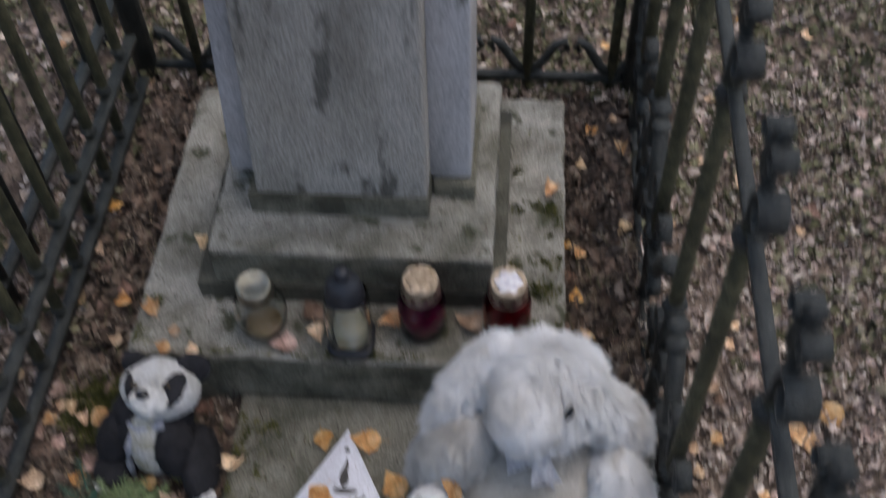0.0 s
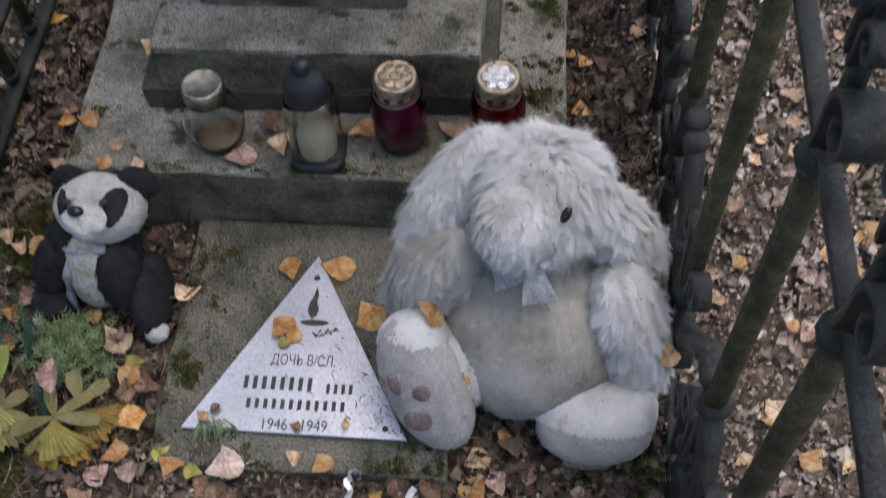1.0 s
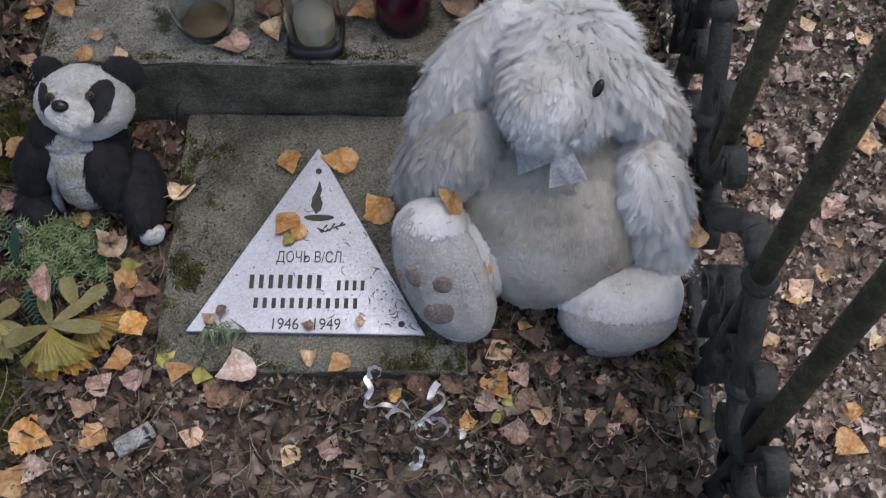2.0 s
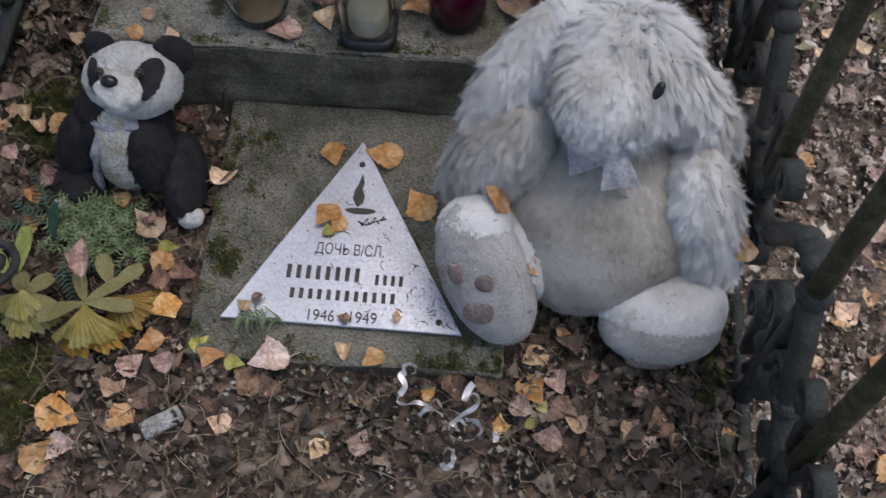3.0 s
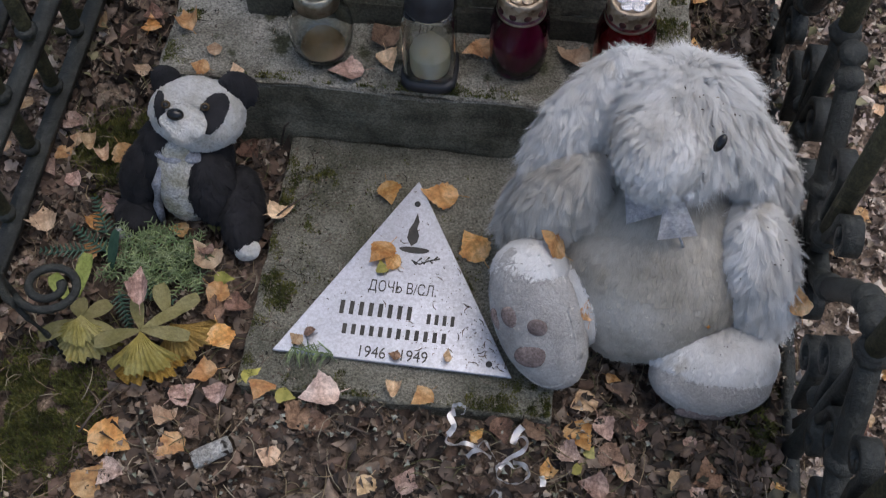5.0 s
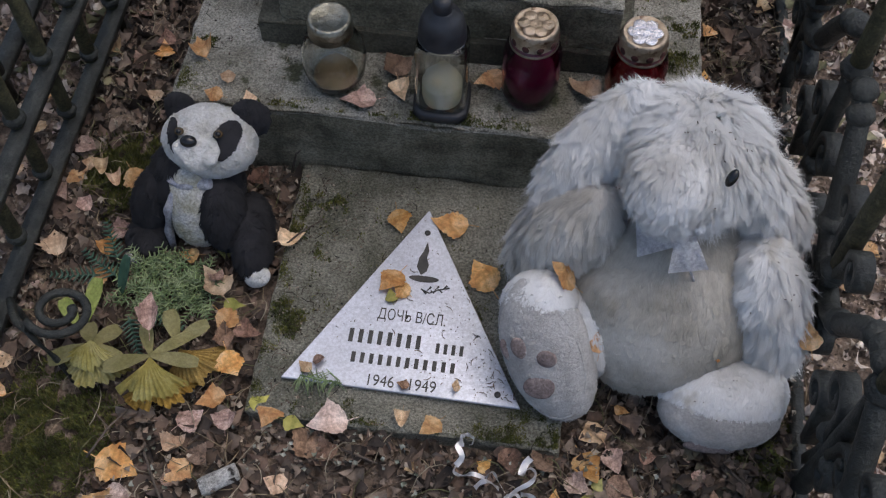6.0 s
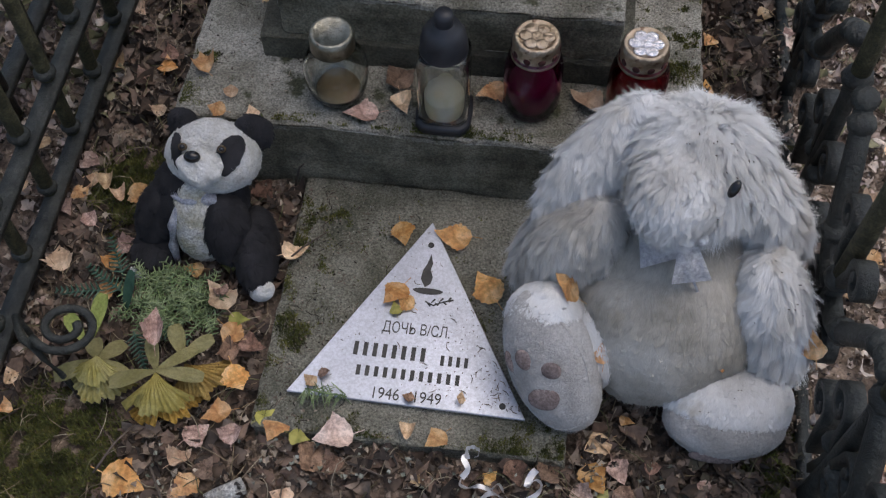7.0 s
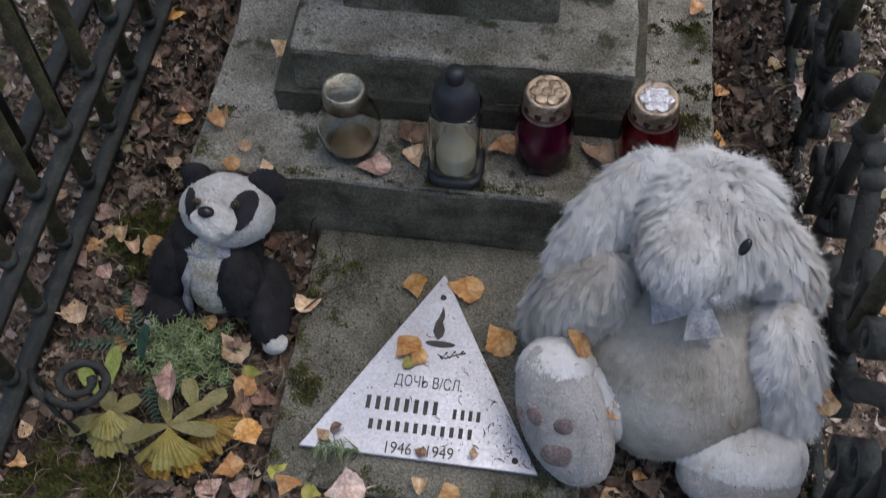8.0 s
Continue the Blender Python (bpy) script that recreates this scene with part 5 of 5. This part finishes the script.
def make_ribbon():
    r = tagged(empty("foil_ribbon", (0.115, -0.36, 0)), "curled shiny silver foil ribbon lying on the leaves", "foil ribbon")

    def strip(pts, twist, wide=0.0055):
        """A foil strip gliding through places (x, y, height); its width turns from flat to upright as twist says."""
        pts = [Vector((x - 0.115, y + 0.36, z + 0.017)) for x, y, z in pts]
        line = []
        for i in range(len(pts) - 1):
            a, b, c, d = pts[max(0, i - 1)], pts[i], pts[i + 1], pts[min(len(pts) - 1, i + 2)]
            for k in range(7):
                t = k / 7
                line.append(0.5 * (2 * b + (c - a) * t + (2 * a - 5 * b + 4 * c - d) * t * t + (3 * b - a - 3 * c + d) * t ** 3))
        line.append(pts[-1])
        bm = bmesh.new()
        prev = None
        for i, q in enumerate(line):
            d = (line[min(i + 1, len(line) - 1)] - line[max(i - 1, 0)]).normalized()
            across = d.cross(Vector((0, 0, 1))).normalized()
            a = radians(twist[0] + (twist[1] - twist[0]) * i / (len(line) - 1)) + 0.3 * math.sin(i * 0.5)
            w = (across * math.cos(a) + across.cross(d) * math.sin(a)) * wide * 0.5
            cur = (bm.verts.new(q - w), bm.verts.new(q + w))
            if prev:
                bm.faces.new((prev[0], prev[1], cur[1], cur[0]))
            prev = cur
        bmesh.ops.solidify(bm, geom=bm.faces[:], thickness=0.00025)
        part("curl", bm, SILVER, r, smooth=False)

    def ring(x, y, z, rx, ry, start, turn, rise):
        return [(x + rx * math.cos(radians(start + turn * k / 10)), y + ry * math.sin(radians(start + turn * k / 10)), z + rise * math.sin(math.pi * k / 10)) for k in range(11)]

    strip(ring(0.074, -0.324, 0.03, 0.006, 0.004, -60, 300, 0.008), (80, 40), 0.0045)
    strip([(0.071, -0.327, 0.032), (0.066, -0.332, 0.036), (0.071, -0.341, 0.033), (0.066, -0.349, 0.028)], (30, 10), 0.006)
    strip([(0.066, -0.349, 0.028), (0.065, -0.355, 0.026), (0.073, -0.357, 0.025), (0.083, -0.355, 0.028), (0.095, -0.357, 0.026)], (70, 10), 0.005)
    strip([(0.087, -0.369, 0.028), (0.092, -0.364, 0.033), (0.1, -0.363, 0.034), (0.11, -0.367, 0.028)], (15, 50), 0.006)
    strip([(0.096, -0.357, 0.027), (0.102, -0.352, 0.032), (0.109, -0.361, 0.03), (0.116, -0.369, 0.026)], (40, 80), 0.0045)
    strip([(0.137, -0.334, 0.034), (0.132, -0.341, 0.033), (0.129, -0.351, 0.029)], (5, 30), 0.007)
    strip([(0.129, -0.351, 0.029), (0.137, -0.345, 0.036), (0.143, -0.35, 0.036), (0.139, -0.358, 0.032), (0.127, -0.366, 0.03), (0.118, -0.376, 0.028)], (60, 30), 0.0048)
    strip(ring(0.131, -0.381, 0.027, 0.0155, 0.0125, 120, 330, 0.012), (75, 60), 0.0058)
    strip([(0.117, -0.372, 0.027), (0.126, -0.372, 0.034), (0.133, -0.375, 0.03), (0.14, -0.371, 0.027)], (20, 60), 0.004)
    strip(ring(0.117, -0.409, 0.026, 0.0055, 0.0095, 150, -310, 0.01), (60, 20), 0.0058)
    strip([(0.159, -0.379, 0.028), (0.161, -0.384, 0.03), (0.161, -0.389, 0.027)], (5, 25), 0.0058)


make_ribbon()


def make_bark():
    b = lathe([(0.0005, -0.001), (0.0085, 0.0), (0.0092, 0.006), (0.009, 0.02), (0.0094, 0.032), (0.0086, 0.039), (0.0065, 0.0395), (0.006, 0.03), (0.0005, 0.03)], 18)
    for v in b.verts:
        v.co += noise.noise_vector(v.co * 220) * 0.0012
    ob = part("birch_bark", b, BARK)
    ob.matrix_world = pose(-0.148, -0.374, 0.02, 90, 0, -56)
    tagged(ob, "short peeled white birch twig piece on the leaves", "birch bark")


make_bark()


def make_pine_sprig():
    bm = bmesh.new()
    rng = random.Random(8)
    sweep([(-0.104, -0.272, 0.038), (-0.085, -0.275, 0.04), (-0.06, -0.275, 0.037)], 0.0009, 5, bm=bm)
    for i in range(46):
        f = rng.random()
        p = Vector((-0.104 + 0.044 * f, -0.2735, 0.038))
        a = rng.uniform(-2.6, -0.5) if rng.random() < 0.7 else rng.uniform(0.3, 2.6)
        L = rng.uniform(0.008, 0.02)
        sweep([p, p + Vector((math.cos(a), math.sin(a), 0.15)) * L * 0.5, p + Vector((math.cos(a), math.sin(a), -0.1)) * L], [0.0006, 0.0006, 0.0003], 4, bm=bm, cap=False)
    tagged(part("moss_sprig", bm, FERN), "small green moss sprig on the corner of the plate", "sprig")


make_pine_sprig()


def make_plush_crumbs():
    bm = bmesh.new()
    rng = random.Random(17)
    for c, r, n in (((0.254, -0.108, 0.238), (0.073, 0.08, 0.084), 18), ((0.35, -0.172, 0.112), (0.05, 0.06, 0.108), 8), ((0.32, -0.238, 0.05), (0.07, 0.052, 0.05), 6)):
        for i in range(n):
            a, e = rng.uniform(-2.7, -0.5), rng.uniform(0.5, 1.35)
            p = Vector((c[0] + r[0] * math.cos(a) * math.cos(e), c[1] + r[1] * math.sin(a) * math.cos(e), c[2] + r[2] * math.sin(e)))
            d = Vector((rng.gauss(0, 1), rng.gauss(0, 1), rng.gauss(0, 0.4))).normalized() * rng.choice([0.001, 0.0015, 0.002, 0.003])
            sweep([p, p + d * 0.5, p + d], [0.0003, 0.0006, 0.0003], 4, bm=bm, cap=False)
    tagged(part("plush_crumbs", bm, TWIG), "tiny dark crumbs and needles caught in the white plush", "crumbs", kind="stuff")


make_plush_crumbs()
for kind, x, y, z, s, a, tilt in (("birch", 0.148, -0.188, 0.15, 0.8, 70, (40, 10)), ("birch", 0.189, -0.23, 0.108, 0.6, 20, (50, 20)), ("birch", 0.3, -0.23, 0.106, 0.4, 90, (20, 0)),
                                  ("birch", 0.387, -0.205, 0.12, 0.68, 10, (40, -8))):
    leaf(kind, x, y, z, s, a, tilt, on="caught against the plush rabbit")


def make_plate_dirt():
    bm = bmesh.new()
    rng = random.Random(41)
    for i in range(190):
        while True:
            u, v = rng.random(), rng.random() ** 0.6
            y = -0.058 - 0.214 * v
            x = (u - 0.5) * 0.24 * v - 0.002
            if any(abs(y - w) < 0.008 and abs(x) < 0.07 for w in (-0.189, -0.218, -0.242, -0.265)) and rng.random() < 0.6:
                continue
            if rng.random() < 0.07 + 0.93 * max(0.0, x / 0.1 + v - 0.75):
                break
        a, L = rng.uniform(0, math.tau), rng.choice([0.0008, 0.001, 0.001, 0.0015, 0.0015, 0.002, 0.003, 0.009])
        p = Vector((x, y, ZP + 0.0078))
        d = Vector((math.cos(a), math.sin(a), 0)) * L
        sweep([p, p + d * 0.5 + Vector((-d.y, d.x, 0)) * 0.15, p + d], [0.0003, 0.0005, 0.0002], 4, bm=bm, cap=False)
    tagged(part("plate_dirt", bm, TWIG), "needles and crumbs of dirt on the metal plate", "dirt", kind="stuff")


make_plate_dirt()


def make_debris(name, area, z, count, seed, label, edge=0.0):
    """Needles, crumbs and grit lying on a slab."""
    bm = bmesh.new()
    rng = random.Random(seed)
    for i in range(count):
        x, y = rng.uniform(area[0], area[1]), rng.uniform(area[2], area[3])
        if edge and rng.random() < 0.6:
            x = area[0] + abs(rng.gauss(0, edge))
        a, L = rng.uniform(0, math.tau), rng.choice([0.0015, 0.002, 0.002, 0.003, 0.004, 0.006, 0.014])
        p, d = Vector((x, y, z + 0.0008)), Vector((math.cos(a), math.sin(a), 0)) * L
        r = 0.0005 if L > 0.005 else rng.uniform(0.0005, 0.0013)
        sweep([p, p + d * 0.5 + Vector((-d.y, d.x, 0)) * rng.uniform(-0.3, 0.3), p + d], [r * 0.6, r, r * 0.4], 4, bm=bm, cap=False)
    tagged(part(name, bm, CRUMBS), label, "debris", kind="stuff")


make_debris("pad_debris", (-0.15, 0.162, -0.31, -0.005), ZP, 520, 51, "needles, grit and crumbs on the concrete pad", 0.05)
make_debris("step_debris", (-0.285, 0.275, 0.005, 0.5), ZS, 1100, 52, "needles, grit and crumbs on the concrete step")
make_debris("base_debris", (-0.18, 0.178, 0.1, 0.158), ZB, 120, 53, "grit and crumbs on the base block")


def slab_moss(name, area, z, count, seed, label, side):
    rng = random.Random(seed)
    vs, fs = [], []
    while len(fs) < count:
        x, y = rng.uniform(area[0], area[1]), rng.uniform(area[2], area[3])
        u = (x - area[0]) / (area[1] - area[0]) if side == "x" else (y - area[2]) / (area[3] - area[2])
        if noise.noise(Vector((x * 28, y * 28, seed))) + 0.5 * noise.noise(Vector((x * 90, y * 90, seed))) + rng.uniform(-0.25, 0.25) < 0.05 + 0.7 * u:
            continue
        a, h, w = rng.uniform(0, math.tau), rng.uniform(0.0015, 0.004), rng.uniform(0.0008, 0.0018)
        b = len(vs)
        vs += [(x - w * math.cos(a), y - w * math.sin(a), z - 0.001), (x + w * math.cos(a), y + w * math.sin(a), z - 0.001), (x + rng.uniform(-0.002, 0.002), y + rng.uniform(-0.002, 0.002), z + h)]
        fs.append((b, b + 1, b + 2))
    me = bpy.data.meshes.new(name)
    me.from_pydata(vs, [], fs)
    me.materials.append(MOSS)
    tagged(new(name, me), label, "moss", kind="stuff")


slab_moss("pad_moss", (-0.152, -0.09, -0.31, -0.01), ZP, 3200, 61, "thin yellow-green moss along the pad's edge", "x")
slab_moss("pad_moss", (-0.1, 0.162, -0.312, -0.285), ZP, 1500, 62, "thin yellow-green moss along the pad's front", "y")
slab_moss("pad_moss", (-0.12, 0.12, -0.2, -0.01), ZP, 1100, 63, "thin yellow-green moss about the plate", "y")
slab_moss("pad_moss", (0.11, 0.163, -0.312, -0.255), ZP, 1300, 67, "thin yellow-green moss on the pad's corner", "y")
slab_moss("step_moss", (-0.29, -0.22, 0.01, 0.09), ZS, 900, 64, "thin dark moss on the step's corner", "x")
slab_moss("step_moss", (-0.2, 0.1, 0.002, 0.02), ZS, 1500, 65, "thin dark moss along the step's front edge", "y")
slab_moss("step_moss", (0.205, 0.278, 0.04, 0.46), ZS, 6500, 66, "thin dark moss on the step", "y")


def make_straw():
    bm = bmesh.new()
    rng = random.Random(90)
    n = 0
    while n < 620:
        x, y = rng.uniform(-0.42, 0.42), rng.uniform(-0.48, 0.3)
        near = -0.19 < x < 0.23 and -0.35 < y < 0.0
        if not outside(x, y) or (not near and rng.random() < 0.5):
            continue
        n += 1
        a, L = rng.uniform(0, math.tau), rng.uniform(0.02, 0.055)
        z, c = ground_height(x, y) + 0.012, rng.uniform(-1.2, 1.2)
        h = rng.uniform(0.002, 0.012)
        sweep([(x + L * f * math.cos(a + c * f), y + L * f * math.sin(a + c * f), z + h * math.sin(math.pi * f)) for f in (0, 0.25, 0.5, 0.75, 1)], [0.0005, 0.0005, 0.0005, 0.0004, 0.0002], 4, bm=bm, cap=False)
    tagged(part("dry_grass", bm, STRAW), "fine dry grass blades and needles on the ground", "dry grass", kind="stuff")


make_straw()
make_moss("moss", 0.37, -0.3, 0.035, 0.09, 2600, 21, "dark moss and short grass at the fence foot")


def make_long_twigs():
    for pts in ([(-0.161, -0.13, 0.032), (-0.14, -0.105, 0.036), (-0.116, -0.08, 0.034)], [(-0.051, -0.338, 0.022), (-0.03, -0.345, 0.026), (-0.012, -0.349, 0.022)],
                [(-0.245, -0.367, 0.02), (-0.22, -0.405, 0.026), (-0.195, -0.442, 0.02)], [(-0.3, -0.38, 0.02), (-0.285, -0.35, 0.028), (-0.272, -0.325, 0.022)],
                [(0.33, -0.3, 0.012), (0.345, -0.325, 0.03), (0.35, -0.36, 0.018)], [(-0.165, -0.02, 0.03), (-0.158, -0.015, 0.06), (-0.15, -0.02, 0.075)]):
        o = Vector(pts[0])
        ob = part("twig", sweep([Vector(p) - o for p in pts], [0.0014, 0.0012, 0.0008], 6), TWIG)
        ob.location = o
        tagged(ob, "thin dry brown twig lying among the leaves", "twig", "twigs by the pad")


make_long_twigs()
